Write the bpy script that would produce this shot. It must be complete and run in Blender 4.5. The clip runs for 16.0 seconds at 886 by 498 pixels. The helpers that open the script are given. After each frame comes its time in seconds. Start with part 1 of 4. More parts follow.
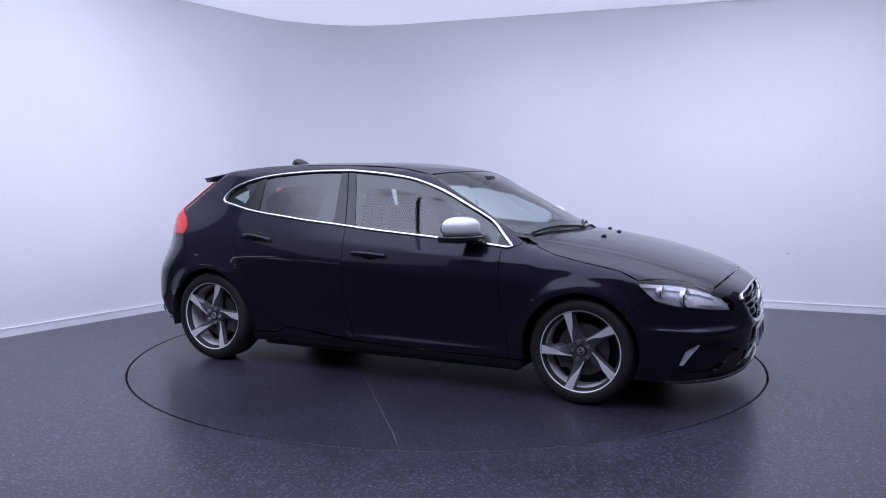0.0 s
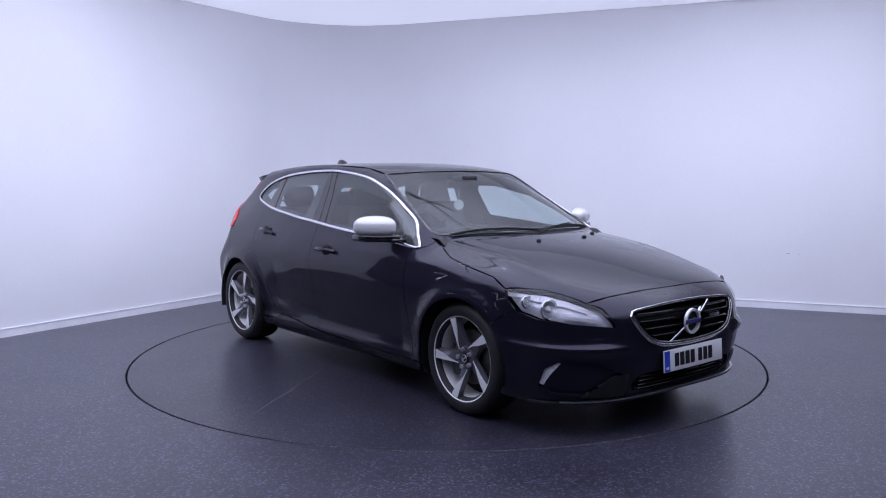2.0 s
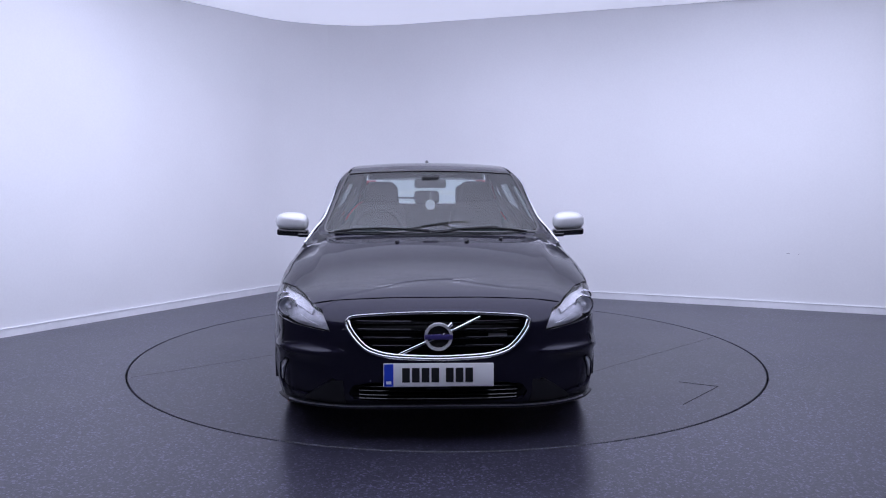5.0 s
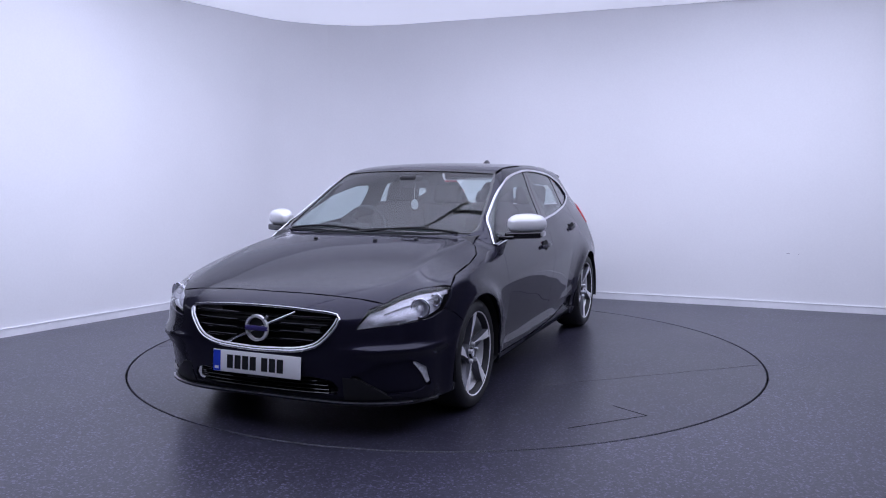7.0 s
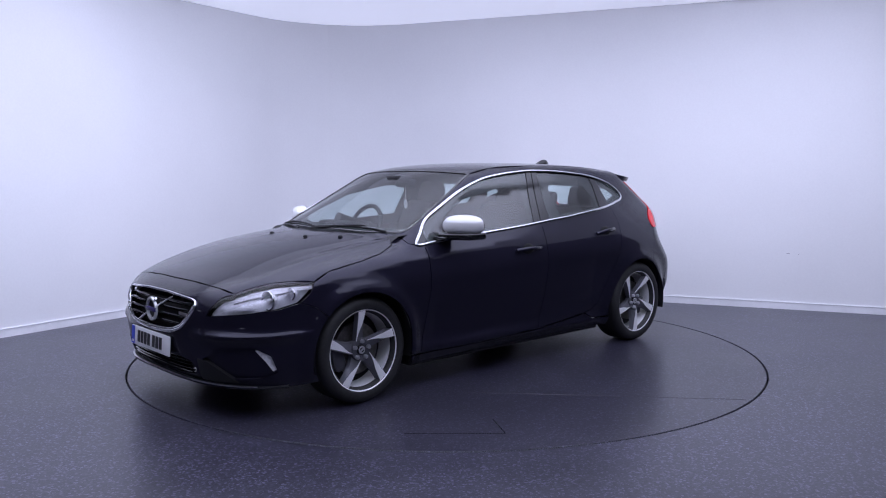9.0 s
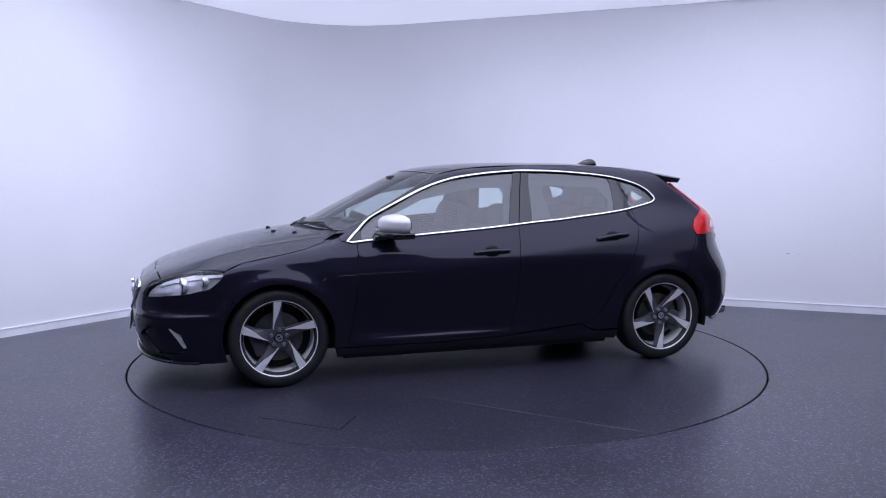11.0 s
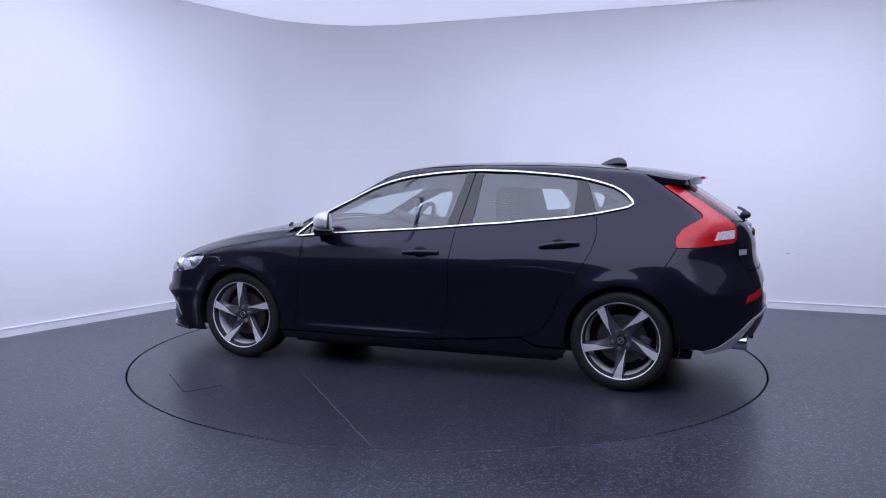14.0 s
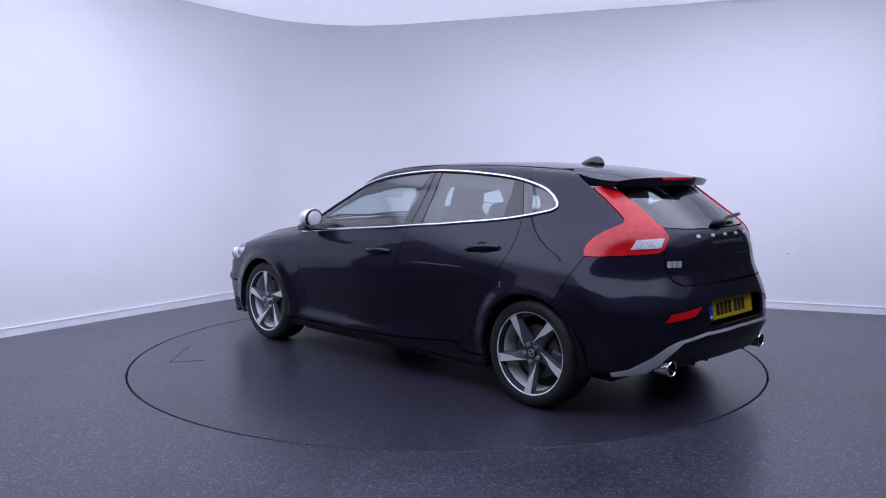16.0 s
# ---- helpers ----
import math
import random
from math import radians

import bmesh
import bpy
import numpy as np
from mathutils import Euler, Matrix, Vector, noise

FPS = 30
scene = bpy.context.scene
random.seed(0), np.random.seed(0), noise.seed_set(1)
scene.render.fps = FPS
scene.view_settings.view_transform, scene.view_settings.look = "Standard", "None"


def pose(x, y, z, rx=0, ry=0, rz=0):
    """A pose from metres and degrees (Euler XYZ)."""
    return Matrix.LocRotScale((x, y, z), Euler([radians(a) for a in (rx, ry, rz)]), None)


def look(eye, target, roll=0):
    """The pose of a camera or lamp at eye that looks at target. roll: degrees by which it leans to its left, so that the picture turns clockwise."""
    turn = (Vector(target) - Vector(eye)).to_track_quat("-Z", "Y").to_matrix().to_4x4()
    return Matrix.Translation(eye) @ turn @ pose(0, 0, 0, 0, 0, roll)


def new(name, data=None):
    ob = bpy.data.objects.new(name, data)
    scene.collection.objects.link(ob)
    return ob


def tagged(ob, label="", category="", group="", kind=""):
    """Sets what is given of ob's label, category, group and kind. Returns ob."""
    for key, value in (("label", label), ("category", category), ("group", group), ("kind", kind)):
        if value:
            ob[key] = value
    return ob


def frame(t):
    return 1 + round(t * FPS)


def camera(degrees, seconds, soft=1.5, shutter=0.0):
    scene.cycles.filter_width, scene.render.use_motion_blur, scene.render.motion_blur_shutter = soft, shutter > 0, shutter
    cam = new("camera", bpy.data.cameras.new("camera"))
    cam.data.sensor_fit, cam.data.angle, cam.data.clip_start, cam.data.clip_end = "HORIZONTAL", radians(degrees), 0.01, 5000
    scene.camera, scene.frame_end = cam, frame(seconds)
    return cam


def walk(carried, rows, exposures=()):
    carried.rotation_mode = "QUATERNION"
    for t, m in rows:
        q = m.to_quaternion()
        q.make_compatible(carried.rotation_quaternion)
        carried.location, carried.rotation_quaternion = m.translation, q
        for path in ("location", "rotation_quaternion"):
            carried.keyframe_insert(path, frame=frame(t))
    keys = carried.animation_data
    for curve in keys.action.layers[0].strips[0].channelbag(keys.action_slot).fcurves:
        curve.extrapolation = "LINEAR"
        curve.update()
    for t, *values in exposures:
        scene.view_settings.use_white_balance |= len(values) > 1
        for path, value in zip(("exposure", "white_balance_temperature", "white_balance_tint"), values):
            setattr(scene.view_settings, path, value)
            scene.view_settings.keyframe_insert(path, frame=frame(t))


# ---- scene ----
# ---- camera: stands still ----
cam = camera(56.56, 16.0, soft=1.1)
EYE = (0, -5.979, 1.3205)
AIM = (EYE[0] - .0043336, EYE[1] + .9954877, EYE[2] - .0947922)
walk(cam, [(0, look(EYE, AIM, 0)), (16, look(EYE, AIM, 0))])

# ---- world, lamps and exposure ----
world = bpy.data.worlds.new("world")
scene.world = world
world.use_nodes = True
world.node_tree.nodes["Background"].inputs[0].default_value = (.5, .52, .62, 1)
world.node_tree.nodes["Background"].inputs[1].default_value = .02
scene.view_settings.exposure = .17
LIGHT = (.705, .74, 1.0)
CEIL = 2.93


GLOW, EDGE_GLOW = 2.0, .47     # fill glow added to the ceiling and the panel under it, weaker round the edge
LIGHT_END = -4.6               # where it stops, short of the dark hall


def lamp(x, y, z, sx, sy, watts, aim):
    data = bpy.data.lights.new("wall_fill_lamp", "AREA")
    data.shape, data.size, data.size_y, data.energy, data.color = "RECTANGLE", sx, sy, watts, LIGHT
    data.spread = math.radians(116)
    ob = new("wall_fill_lamp", data)
    ob.matrix_world = look((x, y, z), aim)
    return ob


# unseen fill lamps added near the ceiling to brighten the two white walls; x, y, and the point on the wall
WALL_FILLS = [(-1.6, -1.5, -3.55, .35), (-.85, -.35, -2.85, 1.5), (-.2, .15, -.95, 2.9), (.65, .05, 1.3, 2.6), (1.8, -.40, 2.7, 2.05), (3.0, -.80, 3.9, 1.6)]
for (lx, ly, wx, wy), watts in zip(WALL_FILLS, (14.5, 13.5, 12, 10, 9.5, 13)):
    lamp(lx, ly, 2.78, 1.2, .20, watts, (wx, wy, .75))


# ---- materials ----
def material(name, color, rough=.5, metal=0.0, coat=0.0, grain=0.0, scale=40.0, bump=0.0, emit=None, spec=.5, stain=0.0, stain_scale=1.5):
    m = bpy.data.materials.new(name)
    m.use_nodes = True
    n, l = m.node_tree.nodes, m.node_tree.links
    b = n["Principled BSDF"]
    b.inputs["Base Color"].default_value = (*color, 1)
    b.inputs["Roughness"].default_value = rough
    b.inputs["Metallic"].default_value = metal
    b.inputs["Coat Weight"].default_value = coat
    b.inputs["Coat Roughness"].default_value = .02
    b.inputs["Specular IOR Level"].default_value = spec
    if emit:
        b.inputs["Emission Color"].default_value = (*emit[:3], 1)
        b.inputs["Emission Strength"].default_value = emit[3]
    co = n.new("ShaderNodeTexCoord")
    if grain or stain:
        fine, wide = n.new("ShaderNodeTexNoise"), n.new("ShaderNodeTexNoise")
        fine.inputs["Scale"].default_value, fine.inputs["Detail"].default_value = scale, 3
        wide.inputs["Scale"].default_value, wide.inputs["Detail"].default_value = stain_scale, 4
        l.new(co.outputs["Object"], fine.inputs["Vector"]), l.new(co.outputs["Object"], wide.inputs["Vector"])
        a, c = n.new("ShaderNodeMapRange"), n.new("ShaderNodeMapRange")
        for r, t, k in ((a, fine, grain), (c, wide, stain)):
            r.inputs["From Min"].default_value, r.inputs["From Max"].default_value = .3, .7
            r.inputs["To Min"].default_value, r.inputs["To Max"].default_value = 1 - k, 1 + k
            l.new(t.outputs["Fac"], r.inputs["Value"])
        mul = n.new("ShaderNodeMath")
        mul.operation = "MULTIPLY"
        l.new(a.outputs[0], mul.inputs[0]), l.new(c.outputs[0], mul.inputs[1])
        sc = n.new("ShaderNodeVectorMath")
        sc.operation = "SCALE"
        sc.inputs[0].default_value = color
        l.new(mul.outputs[0], sc.inputs["Scale"]), l.new(sc.outputs[0], b.inputs["Base Color"])
    if bump:
        t, bp = n.new("ShaderNodeTexNoise"), n.new("ShaderNodeBump")
        t.inputs["Scale"].default_value, t.inputs["Detail"].default_value = scale, 3
        bp.inputs["Strength"].default_value, bp.inputs["Distance"].default_value = bump, .002
        l.new(co.outputs["Object"], t.inputs["Vector"]), l.new(t.outputs["Fac"], bp.inputs["Height"])
        l.new(bp.outputs[0], b.inputs["Normal"])
    return m


def glass_material(name, tint, normal_gloss=.07):
    m = bpy.data.materials.new(name)
    m.use_nodes = True
    n, l = m.node_tree.nodes, m.node_tree.links
    n.remove(n["Principled BSDF"])
    t, g, x, f = n.new("ShaderNodeBsdfTransparent"), n.new("ShaderNodeBsdfGlossy"), n.new("ShaderNodeMixShader"), n.new("ShaderNodeLayerWeight")
    p, r = n.new("ShaderNodeMath"), n.new("ShaderNodeMapRange")
    t.inputs[0].default_value = (*tint, 1)
    g.inputs["Roughness"].default_value = .0
    f.inputs["Blend"].default_value = .5
    p.operation = "POWER"
    p.inputs[1].default_value = 4.5
    r.inputs["To Min"].default_value, r.inputs["To Max"].default_value = normal_gloss, 1.0
    l.new(f.outputs["Facing"], p.inputs[0]), l.new(p.outputs[0], r.inputs["Value"])
    l.new(r.outputs[0], x.inputs[0]), l.new(t.outputs[0], x.inputs[1]), l.new(g.outputs[0], x.inputs[2])
    l.new(x.outputs[0], n["Material Output"].inputs[0])
    return m


def paint_material():
    """Black metallic car paint under clear lacquer, with fine flakes."""
    m = material("black_car_paint", (.014, .013, .025), .33, .5, .85, spec=.1)
    n, l = m.node_tree.nodes, m.node_tree.links
    b = n["Principled BSDF"]
    co, v, r = n.new("ShaderNodeTexCoord"), n.new("ShaderNodeTexVoronoi"), n.new("ShaderNodeMapRange")
    v.inputs["Scale"].default_value = 900
    l.new(co.outputs["Object"], v.inputs["Vector"])
    r.inputs["From Min"].default_value, r.inputs["From Max"].default_value = 0, 1
    r.inputs["To Min"].default_value, r.inputs["To Max"].default_value = .7, 1.4
    l.new(v.outputs["Color"], r.inputs["Value"])
    s = n.new("ShaderNodeVectorMath")
    s.operation = "SCALE"
    s.inputs[0].default_value = (.0170, .0158, .0300)
    l.new(r.outputs[0], s.inputs["Scale"]), l.new(s.outputs[0], b.inputs["Base Color"])
    b.inputs["Coat Roughness"].default_value = .018
    b.inputs["Coat IOR"].default_value = 1.42
    b.inputs["Specular Tint"].default_value = (.14, .13, .20, 1)
    return m


def floor_material(name, base):
    """Dark speckled vinyl, worn to a dull sheen."""
    m = material(name, base, .32, bump=.07, scale=260, spec=.40)
    n, l = m.node_tree.nodes, m.node_tree.links
    b = n["Principled BSDF"]
    co = n.new("ShaderNodeTexCoord")
    v, w, k = n.new("ShaderNodeTexVoronoi"), n.new("ShaderNodeTexNoise"), n.new("ShaderNodeTexNoise")
    v.inputs["Scale"].default_value = 110
    w.inputs["Scale"].default_value, w.inputs["Detail"].default_value = 1.3, 6
    k.inputs["Scale"].default_value, k.inputs["Detail"].default_value = 45, 4
    for t in (v, w, k):
        l.new(co.outputs["Object"], t.inputs["Vector"])
    ramp = n.new("ShaderNodeValToRGB")
    sep = n.new("ShaderNodeSeparateColor")
    l.new(v.outputs["Color"], sep.inputs[0]), l.new(sep.outputs[0], ramp.inputs[0])
    e = ramp.color_ramp.elements
    e[0].position, e[0].color = .0, (*[c * .55 for c in base], 1)
    e[1].position, e[1].color = .80, (*[c * 1.15 for c in base], 1)
    for pos, f in ((.85, 1.9), (.965, 3.3)):
        x = e.new(pos)
        x.color = (*[c * f for c in base], 1)
    r = n.new("ShaderNodeMapRange")
    r.inputs["From Min"].default_value, r.inputs["From Max"].default_value = .3, .7
    r.inputs["To Min"].default_value, r.inputs["To Max"].default_value = .8, 1.2
    l.new(w.outputs["Fac"], r.inputs["Value"])
    s = n.new("ShaderNodeVectorMath")
    s.operation = "SCALE"
    l.new(ramp.outputs[0], s.inputs[0]), l.new(r.outputs[0], s.inputs["Scale"]), l.new(s.outputs[0], b.inputs["Base Color"])
    q = n.new("ShaderNodeMapRange")
    q.inputs["From Min"].default_value, q.inputs["From Max"].default_value = .3, .7
    q.inputs["To Min"].default_value, q.inputs["To Max"].default_value = .28, .33
    l.new(w.outputs["Fac"], q.inputs["Value"]), l.new(q.outputs[0], b.inputs["Roughness"])
    return m


M_WALL = material("white_wall_paint", (.72, .72, .74), .6, grain=.015, scale=60, bump=.08, stain=.03, stain_scale=.8)
# plain white ceiling; its emission is added to brighten the room
M_CEIL = material("white_ceiling_fill_glow", (.85, .85, .87), .7, grain=.015, scale=50, bump=.06, stain=.02, stain_scale=.9, emit=(*LIGHT, EDGE_GLOW))
M_CEIL_FILL = material("ceiling_fill_panel_glow", (.85, .85, .87), .7, grain=.015, scale=50, emit=(*LIGHT, GLOW))


def fade_ceiling_fill():
    """Paints a falloff into the added panel's emission, so its edges mirror softly in the car."""
    n, l = M_CEIL_FILL.node_tree.nodes, M_CEIL_FILL.node_tree.links
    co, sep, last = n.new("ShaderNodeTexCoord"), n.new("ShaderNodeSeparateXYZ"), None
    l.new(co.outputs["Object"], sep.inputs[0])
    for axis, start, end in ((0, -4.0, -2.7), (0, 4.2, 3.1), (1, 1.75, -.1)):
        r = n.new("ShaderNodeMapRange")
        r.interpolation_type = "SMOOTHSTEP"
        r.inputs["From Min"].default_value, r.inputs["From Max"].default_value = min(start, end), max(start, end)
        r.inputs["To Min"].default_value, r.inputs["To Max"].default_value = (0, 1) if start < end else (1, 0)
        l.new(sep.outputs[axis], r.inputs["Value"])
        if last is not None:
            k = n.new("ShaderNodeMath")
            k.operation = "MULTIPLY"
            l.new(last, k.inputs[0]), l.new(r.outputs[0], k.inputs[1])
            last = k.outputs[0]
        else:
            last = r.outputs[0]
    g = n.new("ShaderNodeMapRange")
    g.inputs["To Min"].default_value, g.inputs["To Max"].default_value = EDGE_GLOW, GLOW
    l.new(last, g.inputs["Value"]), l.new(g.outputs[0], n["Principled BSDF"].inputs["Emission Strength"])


fade_ceiling_fill()

M_SKIRT = material("white_gloss_skirting", (.74, .74, .77), .35, grain=.02, scale=30, stain=.06, stain_scale=3)
M_DARKWALL = material("dark_grey_wall", (.03, .03, .035), .7, grain=.1, scale=20, stain=.15)
M_FLOOR = floor_material("speckled_dark_vinyl", (.036, .035, .053))
M_TABLE = floor_material("turntable_vinyl", (.028, .027, .041))
# near-black for joints and dark parts, and for shade drawn into hollows
M_NEARBLACK = material("near_black_matt", (.006, .006, .007), .8)
M_SEAM = material("worn_seam", (.095, .09, .095), .5, grain=.4, scale=30)
M_TUBE = material("lamp_diffuser", (.9, .9, .9), .5, emit=(*LIGHT, 5.0))
M_WHITE = material("white_enamel", (.75, .75, .76), .4)
M_PAINT = paint_material()
M_BLACK = material("gloss_black_trim", (.010, .010, .012), .12, coat=.5)
M_PLASTIC = material("black_plastic", (.018, .018, .021), .42, grain=.2, scale=300, bump=.1, spec=.35)
M_RUBBER = material("tyre_rubber", (.016, .016, .018), .6, grain=.2, scale=60, bump=.15)
M_CHROME = material("bright_trim", (.82, .82, .85), .14, 1.0)
M_SILVER = material("satin_silver", (.62, .62, .66), .30, 1.0, grain=.04, scale=120)
M_MIRRORCAP = material("silver_mirror_cap", (.78, .78, .80), .34, .30, coat=.6)
M_RIM = material("machined_alloy", (.86, .86, .88), .34, .20, grain=.05, scale=200)
M_RIMDARK = material("graphite_alloy", (.11, .11, .13), .36, .35, grain=.05, scale=150)
M_DISC = material("brake_disc_steel", (.20, .19, .18), .4, .9, grain=.2, scale=60)
M_RED = material("red_lamp_lens", (.58, .006, .012), .22, coat=.25, grain=.2, scale=30)
M_CLEARLENS = material("clear_lamp_lens", (.66, .66, .70), .16, coat=.7, grain=.25, scale=60)
M_FROST = material("frosted_lamp_band", (.74, .74, .78), .5, grain=.2, scale=40)
M_REFLECTOR = material("lamp_reflector", (.84, .84, .88), .30, .45)
M_LAMPDARK = material("lamp_housing", (.66, .66, .70), .34, .15, grain=.2, scale=25)
M_GLASS = glass_material("tinted_window_glass", (.80, .90, .89), .135)
M_SCREEN = glass_material("windscreen_glass", (.80, .88, .87), .075)
M_LENS = glass_material("headlamp_cover", (.93, .93, .96), .05)
M_SEAT = material("black_seat_cloth", (.010, .010, .012), .85, grain=.25, scale=90, bump=.2)
M_DASH = material("charcoal_dashboard", (.014, .014, .016), .6, grain=.15, scale=120, bump=.1)
M_PLATEW = material("white_number_plate", (.82, .82, .84), .3)
M_PLATEY = material("yellow_number_plate", (.80, .55, .02), .3)
M_PLATEB = material("blue_plate_band", (.02, .06, .55), .3)
M_CHAR = material("black_plate_bar", (.01, .01, .012), .4)
M_BADGE = material("blue_badge_bar", (.05, .04, .16), .25)
M_EMBLEM = material("bright_emblem", (.80, .80, .83), .25, .35, coat=.5)
M_SCUFF = material("dark_scuff", (.30, .30, .33), .7)
M_PAPER = material("white_card", (.75, .76, .78), .7)


# ---- mesh helpers ----
def part(name, bm, mat, parent, label="", smooth=True):
    me = bpy.data.meshes.new(name)
    bmesh.ops.recalc_face_normals(bm, faces=bm.faces)
    bm.to_mesh(me)
    bm.free()
    me.materials.append(mat)
    if smooth:
        me.shade_smooth()
        me.set_sharp_from_angle(angle=radians(38))
    ob = new(name, me)
    if parent:
        ob.parent = parent
    if label:
        ob["label"] = label
    return ob


def empty(name, label, category, group=""):
    ob = new(name)
    ob.empty_display_size = .1
    return tagged(ob, label, category, group)


def add_box(bm, x0, x1, y0, y1, z0, z1, bevel=0.0, m=None):
    r = bmesh.ops.create_cube(bm, size=1)
    vs = r["verts"]
    for v in vs:
        v.co = Vector(((x0 + x1) / 2 + v.co.x * (x1 - x0), (y0 + y1) / 2 + v.co.y * (y1 - y0), (z0 + z1) / 2 + v.co.z * (z1 - z0)))
    if bevel:
        es = list({e for v in vs for e in v.link_edges})
        vs = list({v for f in bmesh.ops.bevel(bm, geom=es, offset=bevel, segments=3, affect="EDGES", profile=.5)["faces"] for v in f.verts} | {v for v in vs if v.is_valid})
    if m:
        for v in vs:
            v.co = m @ v.co
    return bm


def box(*a, bevel=0.0, m=None):
    return add_box(bmesh.new(), *a, bevel=bevel, m=m)


def add_tube(bm, pts, w, h=None, closed=False, n=8, up=None, square=False):
    """A rod of elliptic or square section along pts; w across, h along up."""
    h = h or w
    pts = [Vector(p) for p in pts]
    rings = []
    k = len(pts)
    for i, p in enumerate(pts):
        a = pts[(i - 1) % k] if closed or i else pts[0]
        b = pts[(i + 1) % k] if closed or i < k - 1 else pts[-1]
        t = (b - a).normalized()
        u = Vector(up[i]) if up is not None else Vector((0, 0, 1))
        if abs(u.dot(t)) > .97:
            u = Vector((0, 1, 0))
        s = t.cross(u).normalized()
        u = s.cross(t).normalized()
        ring = []
        for j in range(n):
            c, d = math.cos(2 * math.pi * (j + .5) / n), math.sin(2 * math.pi * (j + .5) / n)
            if square:
                q = max(abs(c), abs(d))
                c, d = c / q, d / q
            ring.append(bm.verts.new(p + s * c * w + u * d * h))
        rings.append(ring)
    for i in range(k if closed else k - 1):
        a, b = rings[i], rings[(i + 1) % k]
        for j in range(n):
            bm.faces.new((a[j], a[(j + 1) % n], b[(j + 1) % n], b[j]))
    if not closed:
        bm.faces.new(rings[0][::-1]), bm.faces.new(rings[-1])
    return bm


def tube(*a, **k):
    return add_tube(bmesh.new(), *a, **k)


def add_lathe(bm, prof, n=48, m=None, closed=False):
    """Spins (radius, y) pairs round the y axis."""
    rings = []
    for r, y in prof:
        ring = [bm.verts.new(Vector((r * math.cos(2 * math.pi * i / n), y, r * math.sin(2 * math.pi * i / n)))) for i in range(n)] if r > 1e-5 else [bm.verts.new(Vector((0, y, 0)))]
        rings.append(ring)
    pairs = list(zip(rings[:-1], rings[1:])) + ([(rings[-1], rings[0])] if closed else [])
    for a, b in pairs:
        for i in range(n):
            j = (i + 1) % n
            if len(a) == 1 and len(b) > 1:
                bm.faces.new((a[0], b[j], b[i]))
            elif len(b) == 1 and len(a) > 1:
                bm.faces.new((a[i], a[j], b[0]))
            elif len(a) > 1:
                bm.faces.new((a[i], a[j], b[j], b[i]))
    if m:
        for ring in rings:
            for v in ring:
                v.co = m @ v.co
    return bm


def lathe(*a, **k):
    return add_lathe(bmesh.new(), *a, **k)


def spline(pts, step=.03, closed=False):
    """A smooth line through points."""
    v = [np.array(p, float) for p in pts]
    out, k = [], len(v)
    for i in range(k if closed else k - 1):
        p1, p2 = v[i], v[(i + 1) % k]
        p0 = v[(i - 1) % k] if closed or i else 2 * p1 - p2
        p3 = v[(i + 2) % k] if closed or i + 2 < k else 2 * p2 - p1
        n = max(1, int(np.linalg.norm(p2 - p1) / step))
        for j in range(n):
            t = j / n
            out.append(.5 * (2 * p1 + (p2 - p0) * t + (2 * p0 - 5 * p1 + 4 * p2 - p3) * t * t + (3 * p1 - p0 - 3 * p2 + p3) * t ** 3))
    if not closed:
        out.append(v[-1])
    return out


# ---- the room ----
def offset_line(a, b, d):
    a, b = Vector(a), Vector(b)
    n = Vector((-(b - a).y, (b - a).x)).normalized()
    return a + n * d, b + n * d


CORNER = Vector((-1.426, 3.682))
DIR_L = Vector((-.5456, -.8380))        # along the left wall, towards the camera
DIR_R = Vector((.9299, -.3679))         # along the right wall
ROUND = 1.25


def room_line(grow=0.0):
    """The foot of the two white walls with the rounded corner between them, offset outwards by grow."""
    half = math.acos(max(-1, min(1, DIR_L.dot(DIR_R)))) / 2
    mid = (DIR_L + DIR_R).normalized()
    cen = CORNER + mid * (ROUND / math.sin(half))
    tl = CORNER + DIR_L * (ROUND / math.tan(half))
    tr = CORNER + DIR_R * (ROUND / math.tan(half))
    a0, a1 = math.atan2(*(tl - cen).yx), math.atan2(*(tr - cen).yx)
    if a1 > a0:
        a1 -= 2 * math.pi
    r = ROUND + grow
    arc = [cen + Vector((math.cos(a0 + (a1 - a0) * i / 20), math.sin(a0 + (a1 - a0) * i / 20))) * r for i in range(21)]
    nl, nr = (tl - cen).normalized(), (tr - cen).normalized()
    far_l = CORNER + DIR_L * 4.45 + nl * grow
    far_r = CORNER + DIR_R * 6.3 + nr * grow
    return far_l, arc, far_r


def wall_strip(name, inner, outer, z0, z1, mat):
    bm = bmesh.new()
    rows = [[bm.verts.new((p.x, p.y, z)) for p in line] for line, z in ((inner, z0), (inner, z1), (outer, z1), (outer, z0))]
    k = len(inner)
    for a, b in zip(rows, rows[1:] + rows[:1]):
        for i in range(k - 1):
            bm.faces.new((a[i], a[i + 1], b[i + 1], b[i]))
    bm.faces.new([r[0] for r in rows]), bm.faces.new([r[-1] for r in rows][::-1])
    return tagged(part(name, bm, mat, None), kind="structure")


